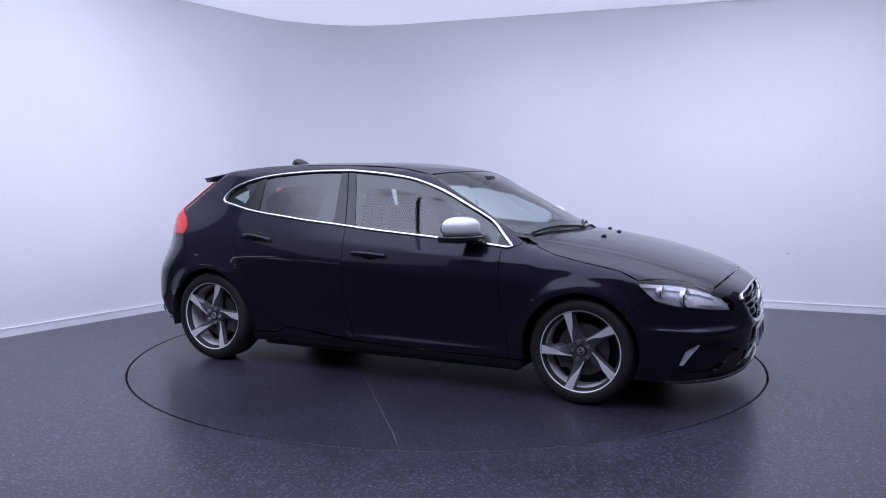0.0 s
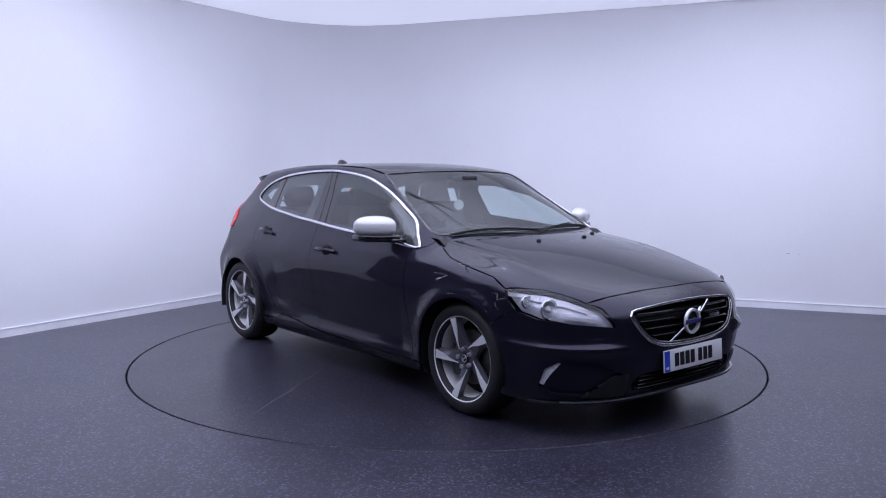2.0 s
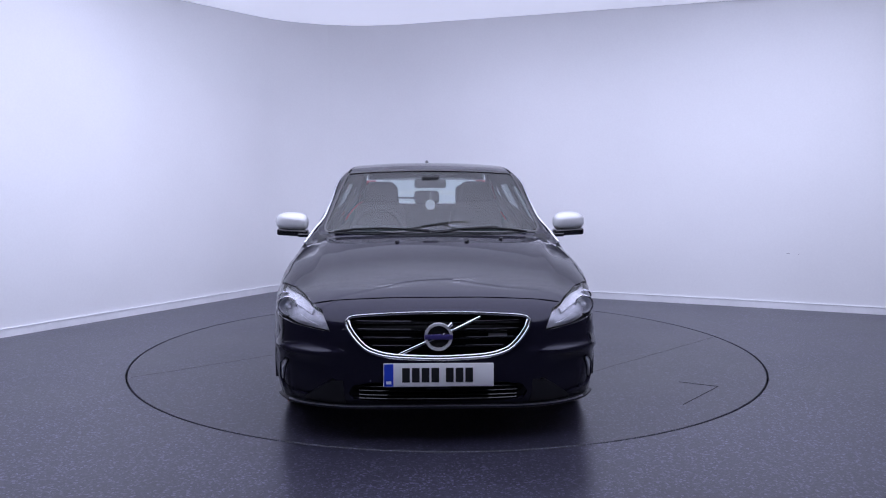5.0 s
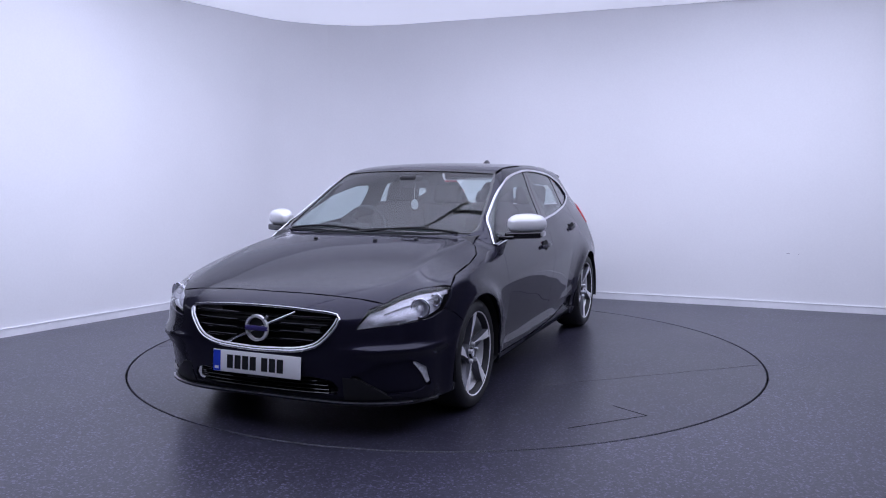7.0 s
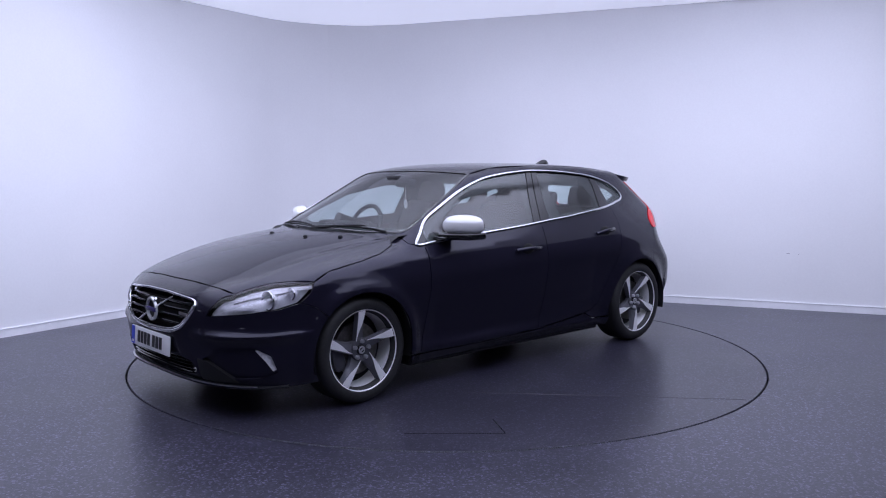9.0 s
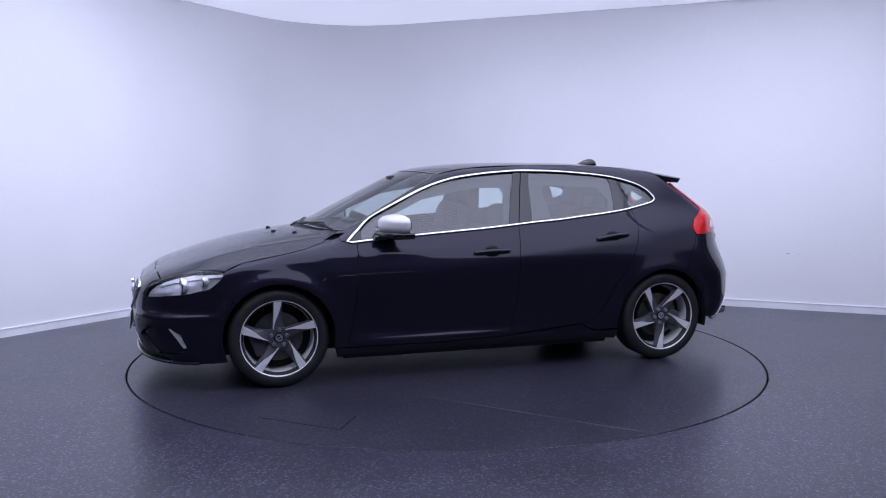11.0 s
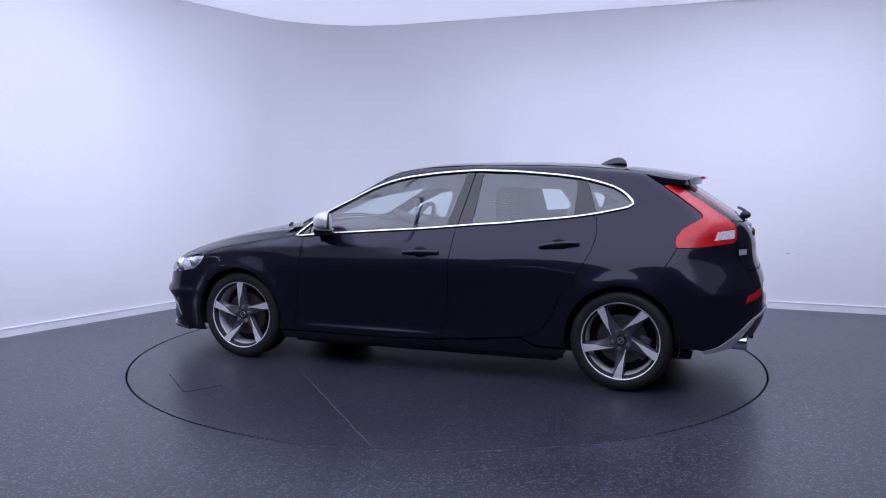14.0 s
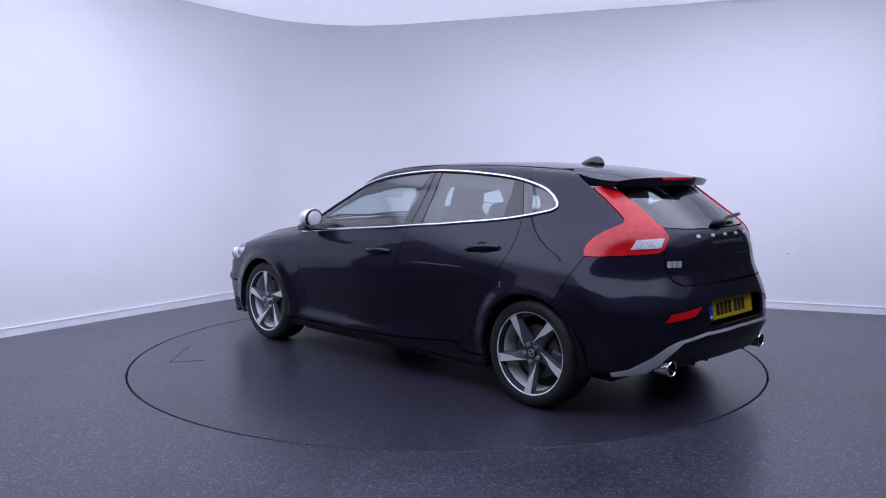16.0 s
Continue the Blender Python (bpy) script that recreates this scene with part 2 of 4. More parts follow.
def build_room():
    fl, arc, fr = room_line(0)
    gl, garc, gr = room_line(.15)
    h = 10
    tagged(wall_strip("wall_west", [fl] + arc[:h + 1], [gl] + garc[:h + 1], 0, CEIL, M_WALL), "white painted studio wall running into a rounded corner", "wall")
    tagged(wall_strip("wall_north", arc[h:] + [fr], garc[h:] + [gr], 0, CEIL, M_WALL), "white painted studio wall running into a rounded corner", "wall")
    sl, sarc, sr = room_line(-.014)
    inner, outer = [sl] + sarc + [sr], [fl] + arc + [fr]
    tagged(wall_strip("baseboard", inner, outer, .0, .064, M_SKIRT), "white gloss skirting board along the studio walls", "skirting")
    cl, carc, cr = room_line(-.019)
    tagged(wall_strip("trim", [cl] + carc + [cr], outer, .064, .070, M_SKIRT), "thin white capping strip on the skirting board", "trim")
    nrm = Vector((-DIR_R.y, DIR_R.x)) * -1
    for k, z, w in ((5.03, .535, .016), (5.12, .53, .006)):
        p = CORNER + DIR_R * k + nrm * .002
        d = DIR_R * w
        part("wall_scuff", tube([(p.x - d.x, p.y - d.y, z), (p.x + d.x, p.y + d.y, z + .002)], .0015, .003, n=5), M_SCUFF, bpy.data.objects["wall_north"])
    # closing walls of the dark hall behind the camera
    back = -8.6
    bm = box(-9, 9, back - .15, back, 0, CEIL)
    tagged(part("wall_south", bm, M_DARKWALL, None), "dark grey rear wall of the studio hall", "wall", kind="structure")
    a, b = fl, fl + DIR_L * 8.2
    nrm = Vector((-DIR_L.y, DIR_L.x)) * (-.15)
    bm = bmesh.new()
    ring = [a, b, b + nrm, a + nrm]
    lowv, topv = [bm.verts.new((p.x, p.y, 0)) for p in ring], [bm.verts.new((p.x, p.y, CEIL)) for p in ring]
    bm.faces.new(lowv), bm.faces.new(topv)
    for i in range(4):
        bm.faces.new((lowv[i], lowv[(i + 1) % 4], topv[(i + 1) % 4], topv[i]))
    tagged(part("wall_southwest", bm, M_DARKWALL, None), "dark grey side wall of the studio hall", "wall", kind="structure")
    bm = box(fr.x + 1.6, fr.x + 1.75, back, fr.y + 1.2, 0, CEIL)
    tagged(part("wall_east", bm, M_DARKWALL, None), "dark grey side wall of the studio hall", "wall", kind="structure")
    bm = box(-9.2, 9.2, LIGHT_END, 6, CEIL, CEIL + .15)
    tagged(part("ceiling", bm, M_CEIL, None), "white studio ceiling with an even fill glow added", "ceiling", kind="structure")
    # glowing panel added out of view to light the car and walls
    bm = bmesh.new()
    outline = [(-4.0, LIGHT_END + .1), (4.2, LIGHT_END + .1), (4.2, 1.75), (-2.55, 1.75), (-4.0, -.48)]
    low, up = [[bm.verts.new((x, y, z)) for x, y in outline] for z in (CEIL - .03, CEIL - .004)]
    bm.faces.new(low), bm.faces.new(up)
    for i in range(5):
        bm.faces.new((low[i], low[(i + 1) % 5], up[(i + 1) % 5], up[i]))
    tagged(part("ceiling_fill_panel", bm, M_CEIL_FILL, None), "large unseen glowing fill panel added under the ceiling over the turntable", "light", kind="structure")
    bm = box(-9.2, 9.2, back - .2, LIGHT_END, CEIL, CEIL + .15)
    tagged(part("ceiling_hall", bm, M_DARKWALL, None), "dark grey ceiling of the hall", "ceiling", kind="structure")
    # floor with a round opening for the turntable
    bm = bmesh.new()
    n = 128
    inner = [bm.verts.new((TABLE_R * math.cos(2 * math.pi * i / n), TABLE_R * math.sin(2 * math.pi * i / n), 0)) for i in range(n)]
    low = [bm.verts.new((v.co.x, v.co.y, -.05)) for v in inner]
    outer = [bm.verts.new((12 * math.cos(2 * math.pi * i / n), 12 * math.sin(2 * math.pi * i / n), 0)) for i in range(n)]
    for i in range(n):
        j = (i + 1) % n
        bm.faces.new((inner[i], inner[j], outer[j], outer[i]))
        bm.faces.new((low[i], low[j], inner[j], inner[i]))
    tagged(part("floor", bm, M_FLOOR, None), "dark grey speckled vinyl floor with a dull sheen", "floor", kind="structure")
    bm = lathe([(0, -.05), (TABLE_R + .02, -.05), (TABLE_R + .02, -.06), (0, -.06)], 64, pose(0, 0, 0, 90))
    tagged(part("floor_pit", bm, M_NEARBLACK, None), "dark gap round the turntable", "floor", kind="structure")


TABLE_R = 2.214


def build_table():
    t = empty("turntable", "large round dark vinyl turntable set flush in the floor", "turntable")
    bm = lathe([(0, -.045), (TABLE_R - .013, -.045), (TABLE_R - .013, -.003), (TABLE_R - .016, 0.0), (0, 0.0)], 160, pose(0, 0, 0, 90))
    part("deck", bm, M_TABLE, t)
    # inspection hatch outline and joints, in the car's space moved to the table's
    ox, oy = CAR_OFFSET
    hatch = [(1.12, 1.75), (1.00, 1.545), (1.33, 1.29), (1.50, 1.41)]
    for a, b, w in ((hatch[0], hatch[1], .0035), (hatch[3], hatch[0], .0024)):
        pts = [(a[0] + ox, a[1] + oy, .0005), (b[0] + ox, b[1] + oy, .0005)]
        part("hatch_joint", tube(pts, w, .0008, n=4, square=True), M_NEARBLACK, t)
    for a, b in (((.72, 1.06), (-.36, 2.26)), ((-.25, -.62), (.77, -1.93))):
        pts = [(a[0] + (b[0] - a[0]) * i / 12 + ox + .006 * math.sin(i * 2.1), a[1] + (b[1] - a[1]) * i / 12 + oy, .0004) for i in range(13)]
        part("deck_seam", tube(pts, .0028, .0007, n=4, square=True), M_SEAM, t)
    return t


# ---- the car's outer form: inside where form(x, y, z) < 0; x forward, y left, z up from the floor ----
def curve(pairs):
    xs = np.array([a for a, _ in pairs], float)
    ys = np.array([b for _, b in pairs], float)
    d = np.diff(ys) / np.diff(xs)
    m = np.concatenate([[d[0]], (d[1:] + d[:-1]) / 2, [d[-1]]])
    flat = np.concatenate([[False], d[1:] * d[:-1] <= 0, [False]])
    m[flat] = 0

    def at(x):
        x = np.clip(x, xs[0], xs[-1])
        i = np.clip(np.searchsorted(xs, x) - 1, 0, len(xs) - 2)
        h = xs[i + 1] - xs[i]
        t = (x - xs[i]) / h
        return ((1 + 2 * t) * (1 - t) ** 2 * ys[i] + t * (1 - t) ** 2 * h * m[i]
                + t * t * (3 - 2 * t) * ys[i + 1] + t * t * (t - 1) * h * m[i + 1])
    return at


def smax(a, b, k):
    h = np.maximum(k - np.abs(a - b), 0) / k
    return np.maximum(a, b) + h * h * k / 4


WHEEL_X, WHEEL_Z = 1.3235, 0.306
plan_w = curve([(-2.3, .76), (-1.9, .81), (-1.6, .84), (-1.3, .862), (-.9, .870), (0, .872), (.8, .872), (1.3, .868), (1.7, .83), (2.0, .78), (2.3, .70)])
crease_z = curve([(-2.2, 1.04), (-1.58, 1.02), (-1.15, .982), (-.73, .929), (-.236, .884), (.348, .836), (.83, .809), (1.26, .786), (1.7, .74), (2.2, .68)])
section = curve([(-.85, -.075), (-.7, -.06), (-.6, -.030), (-.5, -.012), (-.4, -.002), (-.25, 0), (-.12, -.004), (-.05, -.012), (0, -.018), (.04, -.045), (.1, -.085), (.3, -.2)])
hollow = curve([(-.85, -.020), (-.62, -.022), (-.52, -.038), (-.42, -.036), (-.32, -.023), (-.22, -.008), (-.14, 0), (.3, 0)])      # how far the doors fall in under their shoulder
taper = curve([(-2.2, .19), (-1.8, .125), (-1.4, .06), (-1.0, .022), (-.5, 0), (0, 0), (.5, .004), (.9, .008), (1.3, .008), (2.2, .02)])
nose_x = curve([(.1, 2.06), (.17, 2.12), (.22, 2.155), (.3, 2.18), (.42, 2.195), (.54, 2.185), (.62, 2.165), (.67, 2.13), (.72, 2.06), (.80, 1.9)])
tail_x = curve([(.1, -1.95), (.22, -2.05), (.32, -2.11), (.42, -2.145), (.55, -2.143), (.66, -2.120), (.72, -2.098), (.78, -2.078), (.88, -2.066), (.95, -2.043), (1.0, -2.01), (1.1, -1.87), (1.2, -1.72), (1.28, -1.60), (1.4, -1.4)])
bonnet_z = curve([(.6, 1.02), (1.0, .955), (1.266, .918), (1.478, .882), (1.69, .832), (1.907, .765), (2.05, .71), (2.13, .665), (2.25, .56)])
roof_z = curve([(-2.3, 1.13), (-1.9, 1.245), (-1.65, 1.294), (-1.45, 1.326), (-1.06, 1.364), (-.62, 1.379), (-.29, 1.378), (0, 1.366), (.209, 1.342), (.314, 1.32), (.42, 1.28), (.63, 1.178), (.84, 1.072), (1.05, .965), (1.3, .83), (1.6, .66)])


def side_y(x, z):
    zr = z - crease_z(x)
    tub = plan_w(x) + section(zr) + .011 * np.exp(-np.abs(zr) / .020) * np.clip((1.40 - x) / .35, 0, 1)
    for wx in (WHEEL_X, -WHEEL_X):
        r = np.hypot(x - wx, z - WHEEL_Z)
        tub = tub + .020 * np.exp(-((r - .35) / .055) ** 2)
    doors = np.clip((1.18 - np.abs(x)) / .40, 0, 1)
    tub = tub + doors * (hollow(zr) + .024 * np.exp(-((z - .235 - .02 * x) / .045) ** 2))
    tub = tub + .017 * np.exp(-((z - .448) / .026) ** 2) * np.clip((x - 1.62) / .15, 0, 1)
    full = np.clip((z - .86) / .26, 0, 1)
    glass = .840 - .49 * (z - .82) - taper(x) * (.55 + .45 * full * full * (3 - 2 * full))
    return -smax(-tub, -glass, .05)


def top_z(x, y):
    a = np.abs(y)
    off = a - (.600 + (1.95 - x) * .060)
    ridge = np.exp(-(off / .042) ** 2) * np.clip((2.0 - x) / .55, 0, 1)
    b = bonnet_z(x) - .10 * y * y - .45 * np.maximum(a - .50, 0) ** 2 + .008 * ridge
    bend = np.clip((x + .2) / .6, 0, 1)
    g = roof_z(x + .115 * (a / .65) ** 2 * bend) - .055 * y * y - .08 * a ** 4
    return smax(b, g, .02)


def form(x, y, z):
    a = np.abs(y)
    ledge = np.exp(-((z - .448) / .026) ** 2) * np.clip((a - .42) / .2, 0, 1)
    nose = nose_x(z) - .56 * a ** 3.3 + .034 * ledge
    low = np.clip((z - .60) / .30, 0, 1)
    tail = tail_x(z) + (.66 + .28 * low) * a ** 3.1
    s = smax(a - side_y(x, z), z - top_z(x, y), .045)
    s = smax(s, x - nose, .07)
    s = smax(s, tail - x, .05)
    return smax(s, .15 - z, .04)


FRONT, REAR, PY, ARC = 1.40, -1.40, .30, .80     # pivots of the rays round the nose and the tail
Q1, Q2, Q3, Q4 = PY, PY + ARC, PY + ARC + FRONT - REAR, PY + 2 * ARC + FRONT - REAR


def q_of(x, y):
    """How far round the car, from the middle of the nose along its left side to the middle of the tail."""
    a = abs(y)
    if x > FRONT and a <= PY:
        return a
    if x > FRONT:
        return Q1 + ARC * math.atan2(a - PY, x - FRONT) / (math.pi / 2)
    if x >= REAR:
        return Q2 + FRONT - x
    if a > PY:
        return Q3 + ARC * math.atan2(REAR - x, a - PY) / (math.pi / 2)
    return Q4 + PY - a


def meet(o, d, reach=1.9, n=80):
    """Where rays from outside first enter the form."""
    ts = np.linspace(0, reach, n)
    lo = np.zeros(len(o))
    hi = np.full(len(o), float(reach))
    found = np.zeros(len(o), bool)
    for a, b in zip(ts[:-1], ts[1:]):
        p = o + d * b
        now = (form(p[:, 0], p[:, 1], p[:, 2]) < 0) & ~found
        lo[now], hi[now] = a, b
        found |= now
    for _ in range(14):
        mid = (lo + hi) / 2
        p = o + d * mid[:, None]
        inside = form(p[:, 0], p[:, 1], p[:, 2]) < 0
        hi = np.where(inside, mid, hi)
        lo = np.where(inside, lo, mid)
    return o + d * hi[:, None]


def round_points(qz):
    """Points of the left half of the form from (q, z)."""
    q, z = np.array([a for a, _ in qz], float), np.array([b for _, b in qz], float)
    f = np.clip((q - Q1) / ARC, 0, 1) * math.pi / 2
    g = np.clip((q - Q3) / ARC, 0, 1) * math.pi / 2
    ang = f + g
    d = np.stack([np.cos(ang), np.sin(ang), 0 * ang], -1)
    bx = np.where(q < Q2, FRONT, np.where(q > Q3, REAR, FRONT - (q - Q2)))
    by = np.where(q < Q1, q, np.where(q > Q4, PY - (q - Q4), PY))
    o = np.stack([bx, by, z], -1) + d * 1.5
    return meet(o, -d, 1.5)


def top_points(xy):
    """Points of the form from above."""
    xy = np.array(xy, float)
    o = np.stack([xy[:, 0], xy[:, 1], 0 * xy[:, 0] + 1.6], -1)
    return meet(o, np.tile([0., 0., -1.], (len(o), 1)), 1.2)


def normals(p):
    e = .002
    g = np.stack([form(p[:, 0] + e, p[:, 1], p[:, 2]) - form(p[:, 0] - e, p[:, 1], p[:, 2]),
                  form(p[:, 0], p[:, 1] + e, p[:, 2]) - form(p[:, 0], p[:, 1] - e, p[:, 2]),
                  form(p[:, 0], p[:, 1], p[:, 2] + e) - form(p[:, 0], p[:, 1], p[:, 2] - e)], -1)
    return g / np.maximum(np.linalg.norm(g, axis=1), 1e-9)[:, None]


# ---- panels laid on the form ----
QEND = Q4 + PY


def surf(kind, pts):
    """Points of the form from a panel's own plane: side (q, z); front (signed q, z); rear (signed way from the middle of the tail, z); top (x, y)."""
    a = np.array(pts, float)
    if kind == "top":
        return top_points(a)
    sign = np.where(a[:, 0] < 0, -1.0, 1.0)
    q = np.abs(a[:, 0])
    if kind == "rear":
        q = QEND - q
    p = round_points(np.stack([q, a[:, 1]], -1))
    if kind != "side":
        p[:, 1] *= sign
    return p


def inside(poly, pts):
    poly, pts = np.asarray(poly), np.asarray(pts)
    x, y = pts[:, 0], pts[:, 1]
    c = np.zeros(len(pts), bool)
    for (x1, y1), (x2, y2) in zip(poly, np.roll(poly, -1, 0)):
        if y1 != y2:
            c ^= ((y1 > y) != (y2 > y)) & (x < (x2 - x1) * (y - y1) / (y2 - y1) + x1)
    return c


def dense(poly, h):
    out = []
    for a, b in zip(poly, poly[1:] + poly[:1]):
        a, b = np.array(a, float), np.array(b, float)
        n = max(1, int(math.ceil(np.linalg.norm(b - a) / h)))
        out += [a + (b - a) * i / n for i in range(n)]
    return np.array(out)


def shrink(p, d):
    """Moves a closed outline inwards by d."""
    area = np.sum(p[:, 0] * np.roll(p[:, 1], -1) - np.roll(p[:, 0], -1) * p[:, 1])
    t = np.roll(p, -1, 0) - np.roll(p, 1, 0)
    n = np.stack([-t[:, 1], t[:, 0]], -1) * np.sign(area)
    return p + d * n / np.maximum(np.linalg.norm(n, axis=1), 1e-9)[:, None]


def panel(name, kind, outline, mat, parent, holes=(), h=.03, side=1, gap=.002, flange=.014, lift=0.0, label=""):
    """A sheet of the form inside an outline, with turned-in edges."""
    from mathutils.geometry import delaunay_2d_cdt
    loops = [shrink(dense(list(map(tuple, outline)), h), gap)] + [shrink(dense(list(map(tuple, o)), h * .7), -gap) for o in holes]
    ring = np.concatenate(loops)
    lo, hi = ring.min(0), ring.max(0)
    gx, gy = np.meshgrid(np.arange(lo[0] + h / 2, hi[0], h), np.arange(lo[1] + h / 2, hi[1], h))
    grid = np.stack([gx.ravel(), gy.ravel()], -1)
    keep = inside(loops[0], grid)
    for o in loops[1:]:
        keep &= ~inside(o, grid)
    grid = grid[keep]
    if len(grid):
        d = np.sqrt(((grid[:, None, :] - ring[None]) ** 2).sum(-1)).min(1)
        grid = grid[d > h * .45]
    pts = np.concatenate([ring, grid]) if len(grid) else ring
    edges, s = [], 0
    for o in loops:
        edges += [(s + i, s + (i + 1) % len(o)) for i in range(len(o))]
        s += len(o)
    v2, e2, f2, *_ = delaunay_2d_cdt([Vector(p) for p in pts], edges, [], 0, 1e-6)
    pts = np.array([tuple(v) for v in v2])
    tri = np.array([tuple(f) for f in f2 if len(f) == 3])
    c = pts[tri].mean(1)
    ok = inside(loops[0], c)
    for o in loops[1:]:
        ok &= ~inside(o, c)
    tri = tri[ok]
    P = surf(kind, pts)
    N = normals(P)
    P = P + N * lift
    if side < 0:
        P[:, 1] *= -1
        N[:, 1] *= -1
    fn = np.cross(P[tri[:, 1]] - P[tri[:, 0]], P[tri[:, 2]] - P[tri[:, 0]])
    bad = (fn * N[tri].mean(1)).sum(1) < 0
    tri[bad] = tri[bad][:, ::-1]
    count = {}
    for f in tri:
        for i in range(3):
            a, b = int(f[i]), int(f[(i + 1) % 3])
            count[(a, b)] = 1
    rim = [(a, b) for a, b in count if (b, a) not in count]
    faces = [tuple(map(int, f)) for f in tri]
    verts, norm = P.tolist(), N.tolist()
    if flange:
        top, low = {}, {}
        for a, b in rim:
            for k in (a, b):
                if k not in top:
                    top[k] = len(verts)
                    verts.append(P[k].tolist())
                    norm.append(None)
                    low[k] = len(verts)
                    verts.append((P[k] - N[k] * flange).tolist())
                    norm.append(None)
        for a, b in rim:
            faces.append((top[b], top[a], low[a], low[b]))
    me = bpy.data.meshes.new(name)
    me.from_pydata(verts, [], faces)
    me.shade_smooth()
    me.update()
    auto = [tuple(v.normal) for v in me.vertices]
    me.normals_split_custom_set_from_vertices([tuple(n) if n is not None else auto[i] for i, n in enumerate(norm)])
    me.materials.append(mat)
    ob = new(name, me)
    ob.parent = parent
    if label:
        ob["label"] = label
    return ob


def on(kind, pts, lift=0.0, side=1):
    p = surf(kind, pts)
    n = normals(p)
    p = p + n * lift
    if side < 0:
        p[:, 1] *= -1
        n[:, 1] *= -1
    return [Vector(a) for a in p], [Vector(a) for a in n]


def S(x):
    return Q2 + FRONT - x


def side_xz(pts):
    return [(S(x), z) for x, z in pts]


def qz(pts):
    return [(q_of(x, y), z) for x, y, z in pts]


def edge_qz(xy):
    """(q, z) of points given from above."""
    return [(q_of(x, y), p[2]) for (x, y), p in zip(xy, top_points(xy))]


def rz(pts):
    return [(math.copysign(QEND - q_of(x, y), y if y else 1), z) for x, y, z in pts]


def fq(y, x=2.15):
    return math.copysign(q_of(x, y), y)


def rq(y, x=-2.06):
    return math.copysign(QEND - q_of(x, y), y)


def both(half):
    """Closes an outline that starts and ends on the middle line."""
    return list(half) + [(-a, b) for a, b in reversed(half) if abs(a) > 1e-6]


def arch(cx, a0, a1, r=.336, n=18):
    return [(cx + r * math.cos(radians(a0 + (a1 - a0) * i / n)), WHEEL_Z + r * math.sin(radians(a0 + (a1 - a0) * i / n))) for i in range(n + 1)]


# outlines, left half: window line, doors, lamps
DLO_TOP = [(.893, .878), (.817, .947), (.729, 1.019), (.548, 1.114), (.365, 1.202), (.179, 1.262), (-.008, 1.292), (-.196, 1.310), (-.346, 1.318),
           (-.571, 1.314), (-.757, 1.302), (-.943, 1.285), (-1.10, 1.258), (-1.236, 1.218), (-1.315, 1.172), (-1.350, 1.137)]
DLO_LOW = [(-1.350, 1.137), (-1.355, 1.114), (-1.330, 1.096), (-1.113, 1.051), (-.929, 1.026), (-.745, 1.008), (-.561, .989), (-.378, .975), (-.261, .964), (-.012, .942), (.355, .916), (.721, .887), (.870, .873), (.893, .878)]
DOOR_FRONT = [(.835, .876), (.832, .80), (.841, .604), (.87, .40), (.905, .228)]
DOOR_MID = [(-.261, .964), (-.250, .85), (-.237, .754), (-.231, .462), (-.200, .33), (-.172, .24)]
DOOR_REAR = [(-1.113, 1.051), (-1.150, 1.027), (-1.160, .937), (-1.135, .84), (-1.091, .757), (-1.02, .64), (-.952, .539), (-.89, .41), (-.847, .345), (-.78, .30), (-.70, .285)]
LAMP_TOP = [(1.635, .815), (1.73, .765), (1.81, .712), (1.915, .656), (2.0, .612)]
LAMP_REST = [(2.062, .565, .649), (2.106, .540, .597), (2.125, .522, .556), (2.08, .615, .566), (2.03, .69, .574), (1.95, .76, .588), (1.85, .805, .595), (1.73, .823, .620), (1.663, .826, .676)]
BONNET_FRONT = [(2.046, 0), (2.040, .20), (2.032, .38), (2.02, .49), (2.0, .612)]
BONNET_SIDE = [(1.635, .815), (1.527, .793), (1.30, .792), (1.15, .772), (1.03, .720), (.935, .630)]
COWL = [(.935, .630), (.955, .585), (1.04, .44), (1.12, .22), (1.148, 0)]
SCREEN_LOW = [(1.085, 0), (1.065, .15), (1.02, .40), (.93, .60), (.86, .668)]
SCREEN_SIDE = [(.86, .668), (.655, .640), (.45, .608), (.29, .575), (.24, .560)]
SCREEN_TOP = [(.24, .560), (.27, .42), (.305, .20), (.312, 0)]
ROOF_SIDE = [(.24, .560), (.05, .545), (-.4, .535), (-.9, .515), (-1.25, .478), (-1.33, .468), (-1.40, .503), (-1.52, .538)]
TAIL_FRONT = [(-1.523, .540, 1.228), (-1.62, .552, 1.160), (-1.70, .565, 1.100), (-1.757, .583, 1.060), (-1.757, .598, 1.040), (-1.712, .648, 1.012), (-1.662, .706, .972), (-1.632, .742, .932), (-1.618, .752, .895), (-1.623, .751, .866)]
TAIL_REST = [(-1.71, .715, .868), (-1.796, .660, .874), (-1.915, .525, .886), (-1.938, .495, .905), (-1.945, .456, .966), (-1.894, .452, 1.022), (-1.75, .441, 1.126), (-1.638, .448, 1.200), (-1.592, .455, 1.229)]
BUMPER_LINE = [(-1.623, .751, .866), (-1.562, .795, .760), (-1.50, .83, .615)]
GATE_SIDE = [(-1.938, .495, .905), (-1.94, .505, .83), (-1.968, .48, .745), (-2.011, .437, .718), (-2.068, .265, .720)]
GLASS_REAR = [(-1.645, .440, 1.196), (-1.76, .434, 1.116), (-1.893, .445, 1.022), (-1.96, .30, 1.008)]


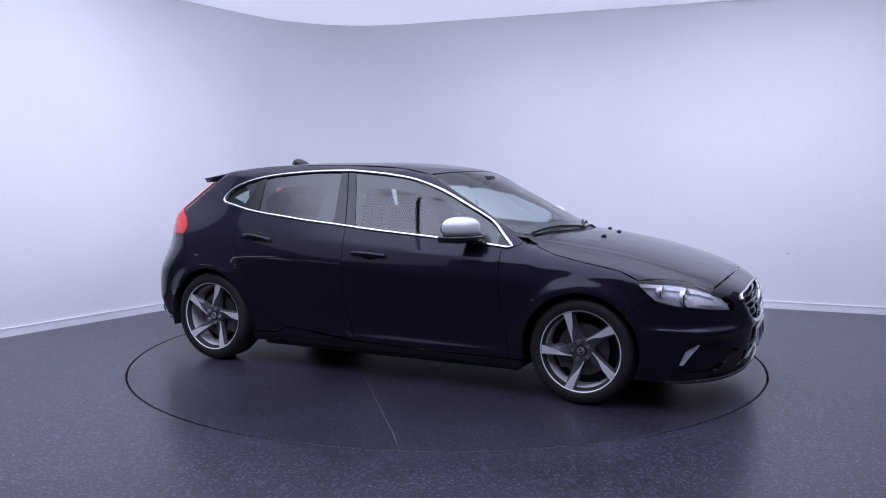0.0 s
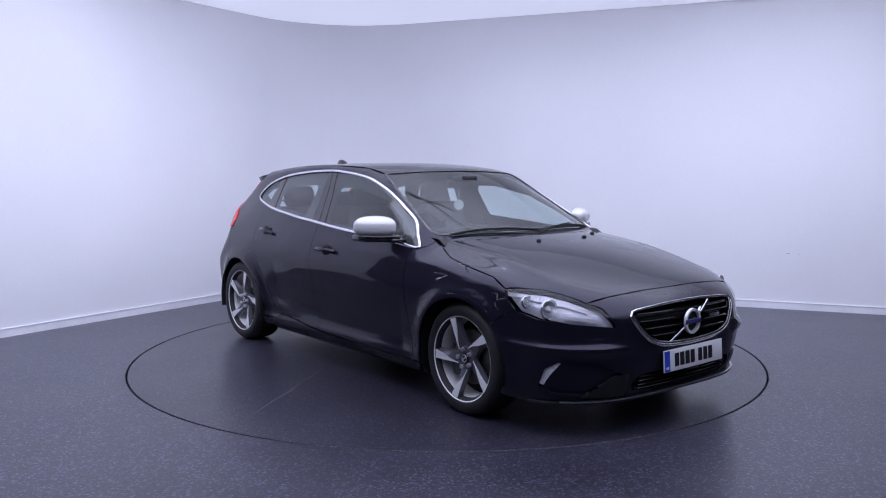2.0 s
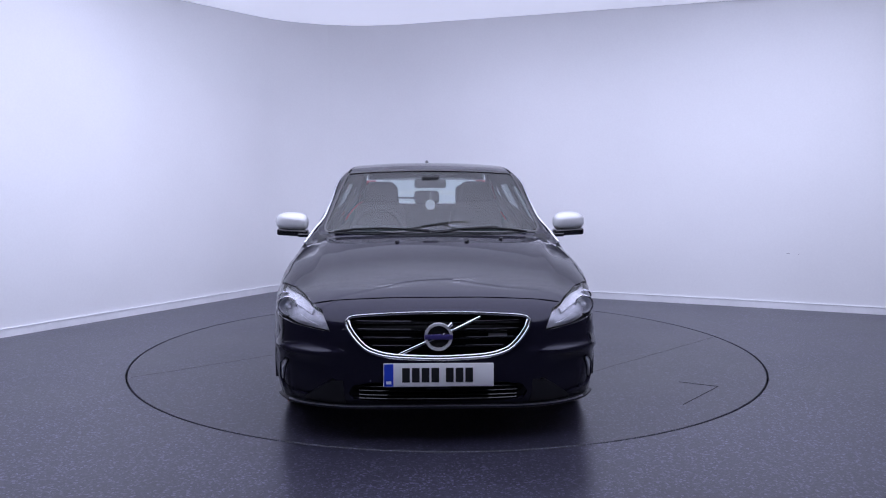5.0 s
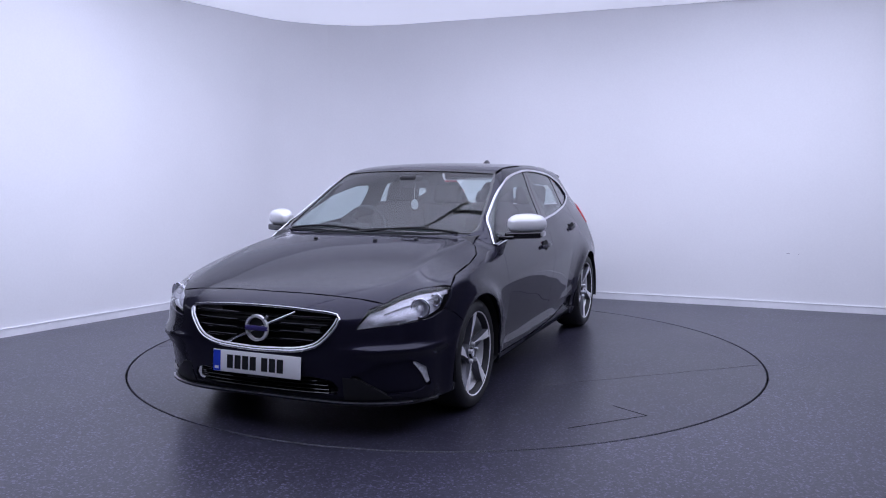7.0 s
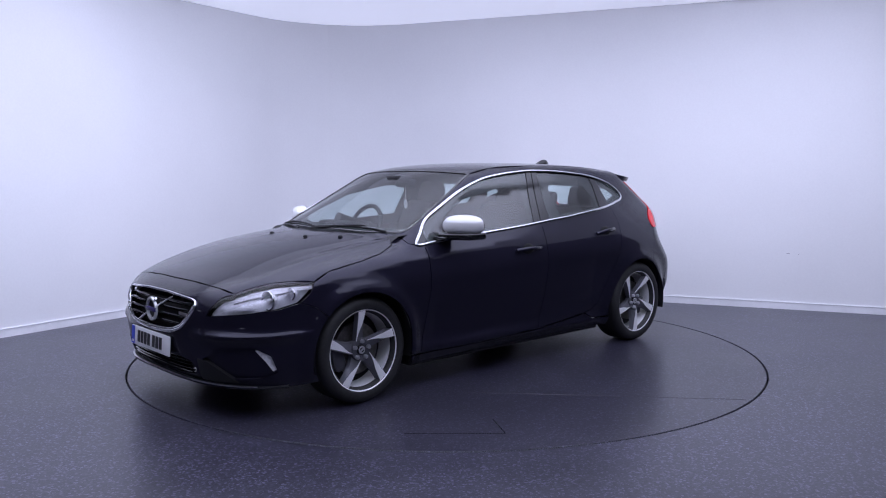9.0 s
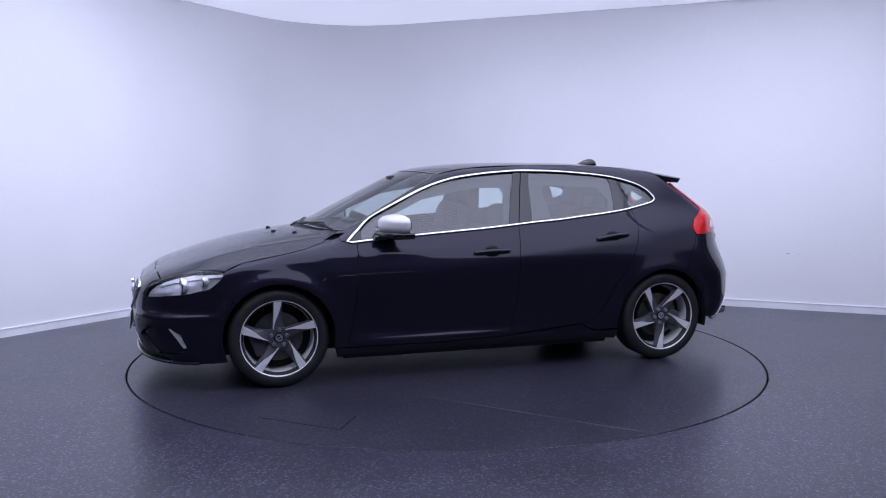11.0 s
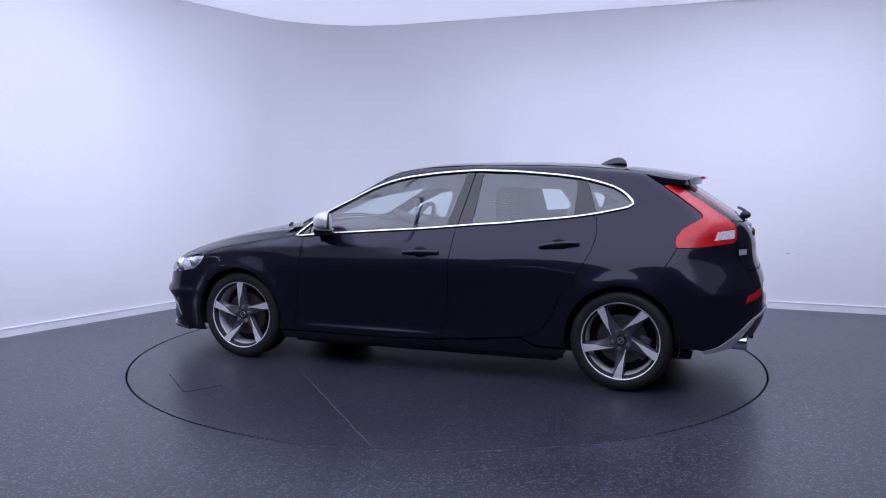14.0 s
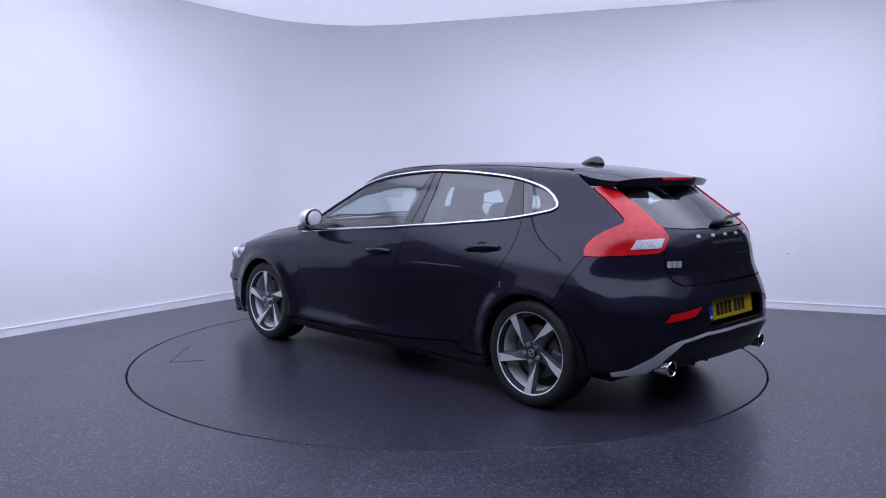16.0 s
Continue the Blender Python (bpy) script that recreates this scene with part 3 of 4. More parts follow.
def side_panels(car, side):
    def put(name, outline, mat=M_PAINT, **k):
        return panel(name, "side", outline, mat, car, side=side, **k)
    low = [p for p in DLO_LOW]
    # front wing
    rim = [(x, z) for x, z in arch(WHEEL_X, 192, 42)]
    wing = side_xz(DOOR_FRONT) + [(q_of(x, .87), z) for x, z in rim] + qz([(1.64, .84, .587), (1.73, .825, .618), (1.66, .826, .672)])
    wing += edge_qz(BONNET_SIDE) + side_xz([(.93, .885), (.893, .876)])
    put("front_wing", wing)
    # doors
    put("front_door", side_xz([(.835, .876)] + [p for p in low[::-1] if -.2 < p[0] < .8] + DOOR_MID + [(.35, .226)] + DOOR_FRONT[::-1][:-1]))
    put("rear_door", side_xz([p for p in low[::-1] if -1.1 < p[0] < -.26] + DOOR_REAR + [(-.45, .262)] + DOOR_MID[::-1]))
    # side frame with roof rail, pillars and rear quarter
    sf = edge_qz([(.935, .630)]) + edge_qz(SCREEN_SIDE) + edge_qz(ROOF_SIDE[1:-1]) + qz(TAIL_FRONT) + qz(BUMPER_LINE[1:-1])
    rim = arch(-WHEEL_X, 119, -12)
    sf += [(q_of(x, .86), z) for x, z in rim] + side_xz([(-.80, .235), (-.70, .285)]) + side_xz(DOOR_REAR[::-1][1:])
    sf += side_xz([(-1.330, 1.096), (-1.355, 1.114)]) + side_xz(DLO_TOP[::-1]) + side_xz([(.93, .885)])
    put("side_frame", sf)
    # sill
    put("sill", side_xz([(.985, .226), (.905, .222), (.35, .220), (-.172, .234), (-.45, .256), (-.70, .279), (-.80, .229), (-.985, .226), (-.97, .165), (.97, .165)]))
    # bright window surround
    loop = spline(side_xz(DLO_TOP) + side_xz(DLO_LOW[1:-1]), .03, closed=True)
    pts, ns = on("side", loop, .004, side)
    part("window_surround", tube(pts, .0085, .006, closed=True, n=8, up=ns), M_CHROME, car, "polished bright metal window surround")
    # panes and black pillars inside it
    def line(a, b):
        return [p for p in DLO_TOP if b < p[0] < a]
    def base(a, b):
        return [p for p in DLO_LOW if a < p[0] < b]
    g = dict(gap=.001, flange=0, lift=-.006)
    panes = [("front_side_window", [(.80, .884)] + [(.80, .955)] + line(.79, -.28) + [(-.285, 1.314), (-.190, .958)] + base(-.18, .78)),
             ("rear_side_window", [(-.395, 1.316)] + line(-.40, -1.0) + [(-1.0, 1.275), (-1.015, 1.22), (-1.003, 1.036)] + base(-1.0, -.38) + [(-.362, .974)]),
             ("quarter_window", [(-1.068, 1.266)] + line(-1.07, -1.37) + base(-1.37, -1.15) + [(-1.145, 1.058)])]
    for nm, o in panes:
        ob = put(nm, side_xz(o), M_GLASS, **g)
        ob.visible_shadow = False
    g = dict(gap=.0, flange=.01, lift=-.003)
    put("b_pillar_cover", side_xz([(-.285, 1.314), (-.338, 1.316), (-.262, .964), (-.190, .958)]), M_BLACK, **g)
    put("b_pillar_cover", side_xz([(-.345, 1.316), (-.395, 1.316), (-.362, .974), (-.268, .965)]), M_BLACK, **g)
    put("c_pillar_cover", side_xz([(-1.0, 1.275), (-1.068, 1.266), (-1.145, 1.058), (-1.003, 1.036), (-1.015, 1.22)]), M_BLACK, **g)
    put("mirror_corner", side_xz([(.893, .878), (.817, .947), (.80, .955), (.80, .884)]), M_BLACK, **g)
    # inner trim round the panes
    holes = [[(.70, .916), (.735, .965), (.60, 1.045), (.38, 1.143), (.011, 1.216), (-.174, 1.216), (-.202, 1.17), (-.166, .978)],
             [(-.478, 1.194), (-.505, 1.23), (-.909, 1.217), (-.988, 1.125), (-.957, 1.045), (-.507, 1.01)],
             [(-1.10, 1.205), (-1.21, 1.185), (-1.29, 1.135), (-1.16, 1.092)]]
    put("window_trim", side_xz(DLO_TOP + DLO_LOW[1:-1]), M_DASH, holes=[side_xz(h) for h in holes], h=.04, flange=0, gap=-.006, lift=-.020)
    # wheel arch linings
    for cx in (WHEEL_X, -WHEEL_X):
        bm = bmesh.new()
        n = 24
        a = [[bm.verts.new((cx + r * math.cos(radians(-14 + 208 * i / n)), side * y, WHEEL_Z + r * math.sin(radians(-14 + 208 * i / n)))) for i in range(n + 1)] for r, y in ((.342, .855), (.342, .55), (.05, .545))]
        for p, q in zip(a, a[1:]):
            for i in range(n):
                bm.faces.new((p[i], p[i + 1], q[i + 1], q[i]))
        part("wheel_arch_lining", bm, M_PLASTIC, car)
    # handles
    for hx, hz, tilt in ((-.045, .793, .004), (-.94, .866, .012)):
        (c0,), (n0,) = on("side", [(S(hx), hz)], 0, side)
        # near-black oval on the door draws the shade of the hollow behind the handle
        bm = bmesh.new()
        bmesh.ops.create_uvsphere(bm, u_segments=16, v_segments=8, radius=1)
        for v in bm.verts:
            v.co = Vector((v.co.x * .056, v.co.y * .012, v.co.z * .044))
        ob = part("handle_recess_shade", bm, M_NEARBLACK, car)
        ob.location = c0
        pts, ns = on("side", [(S(hx + .12 - .24 * i / 10), hz - tilt + 2 * tilt * i / 10) for i in range(11)], 0, side)
        pts = [p + n * (.010 + .022 * math.sin(math.pi * i / 10)) for i, (p, n) in enumerate(zip(pts, ns))]
        part("door_handle", tube(pts, .013, .009, n=10, up=ns), M_PAINT, car, "black lacquered door handle")
    # mirror
    mir = part("wing_mirror", mirror_shell(side), M_MIRRORCAP, car, "silver door mirror with a black foot")
    bm = box(.548, .688, .80, 1.005, .902, .945, bevel=.014)
    for v in bm.verts:
        v.co.x -= .42 * (v.co.y - .905)
        v.co.z -= .02 * (1.0 - v.co.y)
        v.co.y *= side
    part("lower_shell", bm, M_BLACK, mir)
    bm = box(.60, .73, .70, .86, .895, .920, bevel=.01)
    for v in bm.verts:
        v.co.y *= side
    part("foot", bm, M_BLACK, mir)
    bm = bmesh.new()
    bmesh.ops.create_uvsphere(bm, u_segments=20, v_segments=10, radius=1)
    for v in bm.verts:
        v.co = Vector((.570 + v.co.x * .006 - .035 * v.co.y, side * (.908 + v.co.y * .082), .985 + v.co.z * .054))
    part("mirror_glass", bm, M_REFLECTOR, mir)
    bm = bmesh.new()
    bmesh.ops.create_uvsphere(bm, u_segments=24, v_segments=12, radius=1)
    for v in bm.verts:
        v.co = Vector((.579 + v.co.x * .012 - .043 * v.co.y, side * (.908 + v.co.y * .106), .985 + v.co.z * .066))
    part("mirror_bezel", bm, M_BLACK, mir)


def mirror_shell(side):
    bm = bmesh.new()
    bmesh.ops.create_uvsphere(bm, u_segments=32, v_segments=20, radius=1)
    for v in bm.verts:
        x, y, z = v.co
        f = math.copysign(abs(x) ** .9, x)
        yy = math.copysign(abs(y) ** .70, y)
        zz = math.copysign(abs(z) ** .72, z)
        if f < 0:
            f *= .35
        top = 1 - .16 * (yy + 1) / 2 - .10 * max(0, -yy)
        if zz < 0:
            top = 1 - .10 * (yy + 1) / 2
        v.co = Vector((.600 + f * .095 - .045 * yy, side * (.908 + yy * .112), .985 + zz * (.074 if zz > 0 else .058) * top))
    return bm


def build_front(car):
    half = edge_qz(BONNET_FRONT) + qz(LAMP_REST[:-1]) + qz([(1.64, .84, .587)])
    half += [(q_of(x, .86), z) for x, z in arch(WHEEL_X, 42, -22, n=10)] + qz([(1.72, .82, .17), (1.85, .77, .17), (1.98, .66, .172), (2.06, .48, .175), (2.10, .25, .178), (2.11, 0, .18)])
    grille = both([(fq(y), z) for y, z in [(0, .643), (.16, .641), (.34, .632), (.425, .621), (.443, .603), (.43, .575), (.40, .535), (.355, .49), (.30, .463), (.22, .447), (.1, .440), (0, .437)]])
    lower = both([(fq(y), z) for y, z in [(0, .316), (.30, .318), (.40, .300), (.43, .262), (.415, .232), (.30, .224), (0, .222)]])
    fog = qz([(2.14, .50, .325), (2.10, .62, .385), (1.985, .757, .400), (1.90, .797, .35), (1.86, .80, .262), (1.92, .77, .236), (2.05, .61, .225), (2.11, .52, .26)])
    fog_r = [(-a, b) for a, b in fog]
    panel("front_bumper", "front", both(half), M_PAINT, car, holes=[grille, lower, fog, fog_r], h=.028)
    panel("bonnet", "top", both_xy(BONNET_FRONT + LAMP_TOP[::-1][1:-1] + BONNET_SIDE + COWL[1:]), M_PAINT, car, h=.03)
    panel("cowl_panel", "top", both_xy(SCREEN_LOW + COWL), M_PLASTIC, car, h=.03, lift=-.012, flange=0)
    w = panel("windscreen", "top", both_xy(SCREEN_LOW + SCREEN_SIDE[1:] + SCREEN_TOP[1:]), M_SCREEN, car, h=.03, flange=0, lift=-.003)
    w.visible_shadow = False
    pts, ns = on("top", spline(both_xy(SCREEN_LOW + SCREEN_SIDE[1:] + SCREEN_TOP[1:]), .04, True), -.001)
    part("windscreen_seal", tube(pts, .009, .004, closed=True, n=6, up=ns), M_BLACK, w)
    # grille
    g = panel("grille", "front", grille, M_NEARBLACK, car, h=.03, lift=-.055, flange=0, gap=0, label="black radiator grille with a bright metal frame")
    pts, ns = on("front", spline(grille, .02, True), .004)
    bm = bmesh.new()
    add_tube(bm, pts, .0075, .009, closed=True, n=10, up=ns)
    low = [(a, b) for a, b in spline(grille, .02, True) if b < .61]
    part("grille_frame", bm, M_CHROME, g)
    order = sorted(low, key=lambda p: p[0])
    pts, ns = on("front", order, .002)
    part("grille_frame_lower", tube([Vector((p.x, p.y * .985, p.z + .003)) for p in pts], .014, .010, n=8, up=ns), M_CHROME, g)
    for z, wd in ((.605, .41), (.568, .40), (.530, .375), (.492, .33)):
        pts, ns = on("front", [(fq(-wd + 2 * wd * i / 16), z) for i in range(17)], -.022)
        part("grille_slat", tube(pts, .007, .020, n=6, up=ns), M_BLACK, g)
        for sgn in (-1, 1):
            pts, ns = on("front", [(fq(sgn * (.13 + (wd - .15) * i / 8)), z + .008) for i in range(9)], -.004)
            part("slat_trim", tube(pts, .0018, .0018, n=5, up=ns), M_RIMDARK, g)
    pts, ns = on("front", [(.20, .628), (.1, .583), (-.1, .497), (-.20, .450)], .0)
    part("diagonal_bar", tube(pts, .0065, .005, n=8, up=ns), M_CHROME, g)
    m = pose(2.192, 0, .541) @ pose(0, 0, 0, 0, 0, 90)
    b = part("badge_ring", lathe([(.052, -.006), (.060, 0), (.068, -.006), (.066, .008), (.054, .008)], 40, m @ pose(0, 0, 0, 0, 0, 180), closed=True), M_EMBLEM, g, "round bright metal ring badge")
    part("badge_bar", box(2.186, 2.203, -.066, .066, .529, .553, bevel=.003), M_BADGE, b)
    part("badge_back", lathe([(0, 0), (.054, 0)], 24, pose(2.186, 0, .541, 0, 0, 90)), M_NEARBLACK, b)
    bm = tube([(2.194, .045, .585), (2.194, .066, .607)], .008, n=6)
    part("badge_arrow", bm, M_CHROME, b)
    part("grille_tag", box(2.135, 2.142, .24, .33, .532, .548, bevel=.002), M_SILVER, g)
    # lower grille
    lg = panel("lower_grille", "front", lower, M_NEARBLACK, car, h=.03, lift=-.05, flange=0, gap=0)
    for z in (.298, .275, .252, .233):
        wd = .38
        pts, ns = on("front", [(fq(-wd + 2 * wd * i / 14), z) for i in range(15)], -.016)
        part("grille_slat", tube(pts, .006, .014, n=6, up=ns), M_BLACK, lg)
    part("plate_bracket", box(2.185, 2.20, -.06, .06, .290, .304, bevel=.002), M_PLASTIC, lg)
    # splitter with a thin bright edge
    half = [(2.145, 0, .196), (2.135, .25, .192), (2.095, .45, .184), (2.02, .62, .180), (1.92, .73, .178), (1.79, .79, .176)]
    full = [Vector((x, -y, z)) for x, y, z in half[:0:-1]] + [Vector(h) for h in half]
    line = [Vector(p) for p in spline(full, .05)]
    lip = part("splitter", tube(line, .030, .011, n=8), M_PLASTIC, car)
    part("splitter_edge", tube([p + Vector((.026, p.y * .012, .008)) for p in line if abs(p.y) < .74], .006, .004, n=6), M_SILVER, lip)
    # headlamps and fog lamps
    lens = edge_qz(LAMP_TOP) + qz(LAMP_REST)
    for side in (1, -1):
        h = panel("headlamp", "side", lens, M_LENS, car, side=side, h=.022, flange=.0, lift=.001, label="clear headlamp with bright reflector inside")
        h.visible_shadow = False
        panel("housing", "side", lens, M_LAMPDARK, h, side=side, h=.025, gap=.0, flange=0, lift=-.042)
        brow = edge_qz(LAMP_TOP)
        brow = [(a, b - .004) for a, b in brow] + [(a, b - .034) for a, b in brow[::-1]]
        panel("lamp_brow", "side", brow, M_FROST, h, side=side, h=.02, gap=.001, flange=.018, lift=-.030, label="frosted bright upper band")
        for x, y, z, r in ((1.845, .735, .655, .046), (1.735, .785, .675, .028)):
            q = q_of(x, y)
            (c,), (n0,) = on("side", [(q, z)], -.030, side)
            d = Vector((1, .15 * side, 0)).normalized()
            mt = Matrix.Translation(c) @ d.to_track_quat("Y", "Z").to_matrix().to_4x4()
            part("reflector_bowl", lathe([(0, -.028), (r * .5, -.022), (r * .85, -.006), (r, .014), (r * 1.06, .014), (r * .9, -.012), (0, -.034)], 24, mt), M_REFLECTOR, h)
            part("bowl_ring", lathe([(r * 1.02 + .005 * math.cos(k), .014 + .005 * math.sin(k)) for k in np.linspace(0, 2 * math.pi, 9)[:-1]], 28, mt, closed=True), M_CHROME, h)
            bm = bmesh.new()
            bmesh.ops.create_uvsphere(bm, u_segments=12, v_segments=8, radius=r * .34)
            for v in bm.verts:
                v.co = v.co + c + d * .004
            part("bulb", bm, M_CLEARLENS, h)
        wedge = qz([(1.955, .655, .628), (1.925, .715, .606), (2.02, .655, .590), (2.075, .585, .580), (2.01, .63, .604)])
        panel("indicator", "side", wedge, M_REFLECTOR, h, side=side, h=.02, gap=0, flange=.01, lift=-.022)
        f = panel("fog_recess", "side", fog, M_PAINT, car, side=side, h=.025, gap=-.004, flange=0, lift=-.016, label="sunken lacquered corner of the bumper")
        panel("corner_trim", "side", qz([(2.14, .455, .322), (2.115, .52, .315), (2.075, .60, .262), (2.02, .665, .208), (2.07, .54, .200), (2.125, .45, .205)]), M_PLASTIC, f, side=side, h=.025, gap=0, flange=.022, lift=.003, label="matt black corner trim")
        fl = qz([(1.975, .762, .385), (1.93, .785, .392), (1.885, .797, .345), (1.862, .802, .275), (1.885, .795, .268), (1.925, .785, .325)])
        panel("fog_lamp", "side", fl, M_CLEARLENS, f, side=side, h=.02, gap=0, flange=.008, lift=-.006, label="slim silver daytime lamp")
    # washer nozzles and wipers
    for y in (-.21, .0, .19, .40):
        (c,), (n0,) = on("top", [(1.285 if abs(y) < .3 else 1.17, y)], .0)
        if y in (-.21, .19, .40):
            bm = bmesh.new()
            bmesh.ops.create_uvsphere(bm, u_segments=12, v_segments=8, radius=1)
            for v in bm.verts:
                v.co = Vector((v.co.x * .016, v.co.y * .013, v.co.z * .010)) + c + Vector((0, 0, .004))
            part("washer_nozzle", bm, M_PLASTIC, car)
    for y0, y1, x0, x1 in ((-.02, .58, 1.092, .955), (-.60, .02, .945, 1.090)):
        wp = part("wiper_arm", tube([Vector(p) + Vector((0, 0, .006)) for i, p in enumerate(on("top", [(x0 + (x1 - x0) * j / 8 + .018, y0 + (y1 - y0) * j / 8 * .7) for j in range(9)])[0])], .006, .005, n=6), M_PLASTIC, car)
        pts, ns = on("top", [(x0 + (x1 - x0) * j / 12 - .002, y0 + (y1 - y0) * j / 12) for j in range(13)], .006)
        part("wiper_blade", tube(pts, .0045, .008, n=6, up=ns), M_PLASTIC, wp)


def both_xy(half):
    """Closes a top outline (x, y) that starts and ends on the middle line."""
    return list(half) + [(a, -b) for a, b in reversed(half) if abs(b) > 1e-6]


spoiler_w = curve([(-1.80, .44), (-1.70, .48), (-1.60, .525), (-1.52, .533), (-1.40, .498), (-1.33, .463), (-1.292, .40)])


def build_rear(car):
    panel("roof", "top", both_xy(SCREEN_TOP[::-1] + ROOF_SIDE[1:5] + [(-1.288, .40), (-1.288, 0)]), M_PAINT, car, h=.035)
    # tailgate spoiler
    bm = bmesh.new()
    ny, nx = 24, 10
    rows = {}
    for s in (0, 1):
        for j in range(ny + 1):
            v = -1 + 2 * j / ny
            xe = -1.735 + .075 * abs(v) ** 2.5
            for i in range(nx + 1):
                u = i / nx
                x = -1.292 + (xe + 1.292) * u
                w = float(spoiler_w(np.array([x]))[0])
                y = v * w
                z = float(roof_z(np.array([x]))[0]) - .060 * y * y - .30 * y ** 4 + .004
                thick = (.014 + .050 * math.sin(math.pi * min(u * .95, .78))) * (1 - .4 * abs(v) ** 6)
                rows[s, j, i] = bm.verts.new((x + (.018 * u if s else 0), y * (.985 if s else 1), z - (thick + .004 if s else 0)))
    for s in (0, 1):
        for j in range(ny):
            for i in range(nx):
                bm.faces.new((rows[s, j, i], rows[s, j + 1, i], rows[s, j + 1, i + 1], rows[s, j, i + 1]))
    for j in range(ny):
        for i in (0, nx):
            bm.faces.new((rows[0, j, i], rows[0, j + 1, i], rows[1, j + 1, i], rows[1, j, i]))
    for i in range(nx):
        for j in (0, ny):
            bm.faces.new((rows[0, j, i], rows[0, j, i + 1], rows[1, j, i + 1], rows[1, j, i]))
    sp = part("rear_spoiler", bm, M_PAINT, car, "black lacquered spoiler over the rear window")
    z = float(roof_z(np.array([-1.735]))[0])
    part("high_brake_lamp", box(-1.746, -1.722, -.16, .16, z - .014, z + .001, bevel=.003), M_RED, sp)
    # rear window
    half = rz([(-1.60, .0, 1.245)]) + rz([(-1.60, .38, 1.238)] + GLASS_REAR) + rz([(-2.0, 0, 1.006)])
    half = [(abs(a), b) for a, b in half]
    g = panel("rear_window", "rear", both(half), M_GLASS, car, h=.03, flange=0, lift=-.003)
    g.visible_shadow = False
    gate = rz([(-2.0, 0, 1.002)]) + rz([(-1.96, .30, 1.004), (-1.893, .447, 1.018), (-1.945, .456, .966)] + GATE_SIDE) + rz([(-2.08, 0, .722)])
    gate = [(abs(a), b) for a, b in gate]
    tg = panel("tailgate", "rear", both(gate), M_PAINT, car, h=.03)
    # thin near-black line painted along the crease as its shade
    pts, ns = on("rear", [(rq(-.42 + .84 * i / 20), .862 - .018 * (abs(i - 10) / 10) ** 2) for i in range(21)], -.001)
    part("gate_crease_shade", tube(pts, .0025, .0018, n=4, up=ns), M_NEARBLACK, tg)
    # near-black rod draws the shade in the tailgate handle's hollow
    b = tube(on("rear", [(-.18 + .36 * i / 8, .921) for i in range(9)], -.001)[0], .010, .018, n=8)
    part("handle_recess_shade", b, M_NEARBLACK, tg)
    for i, y in enumerate((.27, .135, 0, -.135, -.27)):
        pts, ns = on("rear", [(y - .013, .967), (y + .013, .967)], .003)
        part("emblem_bar", tube(pts, .009, .003, n=4, up=ns, square=True), M_EMBLEM, tg)
    # model badge: three small raised marks on the corner
    (c0,), (n0,) = on("rear", rz([(-1.965, .458, .829)]), .003)
    xax = Vector((0, 0, 1)).cross(n0).normalized()
    for k in (-1, 0, 1):
        p = c0 + xax * (k * .030)
        part("model_mark", tube([p - Vector((0, 0, .017)), p + Vector((0, 0, .017))], .011, .003, n=4, up=[n0, n0], square=True), M_EMBLEM, tg)
    # rear wiper
    wb = part("rear_wiper", tube([(-2.01, 0, 1.02), (-1.995, -.10, 1.055), (-1.955, -.33, 1.065)], .012, .010, n=8), M_PLASTIC, tg)
    bm = bmesh.new()
    bmesh.ops.create_uvsphere(bm, u_segments=14, v_segments=10, radius=1)
    for v in bm.verts:
        v.co = Vector((-2.0 + v.co.x * .035, .0 + v.co.y * .05, 1.032 + v.co.z * .026))
    part("wiper_boss", bm, M_PLASTIC, wb)
    # bumper
    half = [(abs(a), b) for a, b in rz([(-2.08, 0, .716)] + [(x, y, z - .005) for x, y, z in GATE_SIDE[:0:-1]] + [(-1.938, .495, .905), (-1.915, .525, .886), (-1.796, .660, .874), (-1.71, .715, .868)] + BUMPER_LINE[:-1])]
    half += [(QEND - q_of(x, .86), z) for x, z in arch(-WHEEL_X, 119, 184, n=12)]
    silver_top = [(-1.78, .73, .262), (-1.858, .678, .285), (-1.943, .621, .344), (-2.013, .563, .409), (-2.049, .508, .436), (-2.118, .337, .468), (-2.14, 0, .472)]
    half += [(abs(a), b) for a, b in rz(silver_top)]
    recess = both([(rq(y), z) for y, z in [(0, .632), (.27, .625), (.315, .60), (.305, .505), (.28, .497), (0, .497)]])
    panel("rear_bumper", "rear", both(half), M_PAINT, car, holes=[recess], h=.03)
    panel("plate_recess", "rear", recess, M_PLASTIC, car, h=.04, gap=-.004, flange=0, lift=-.085)
    silver_low = [(-2.14, 0, .457), (-2.118, .337, .452), (-2.061, .488, .424), (-2.014, .545, .362), (-1.970, .575, .308), (-1.915, .61, .262), (-1.78, .715, .243)]
    sil = [(abs(a), b) for a, b in rz(silver_top[::-1])] + [(abs(a), b) for a, b in rz(silver_low[::-1])]
    panel("diffuser_trim", "rear", both(sil), M_MIRRORCAP, car, h=.025, gap=.0, flange=.02, lift=.004, label="satin silver trim over a black diffuser")
    dif = [(abs(a), b) for a, b in rz(silver_low)] + [(abs(a), b) for a, b in rz([(-1.80, .70, .232), (-1.93, .56, .255), (-2.03, .3, .295), (-2.04, 0, .295)])]
    d = panel("diffuser", "rear", both(dif), M_PLASTIC, car, h=.03, gap=.0, flange=.02, lift=-.012)
    for y in (-.36, -.22, .22, .36):
        part("diffuser_fin", box(-2.07, -1.95, y - .006, y + .006, .285, .40, bevel=.003), M_PLASTIC, d)
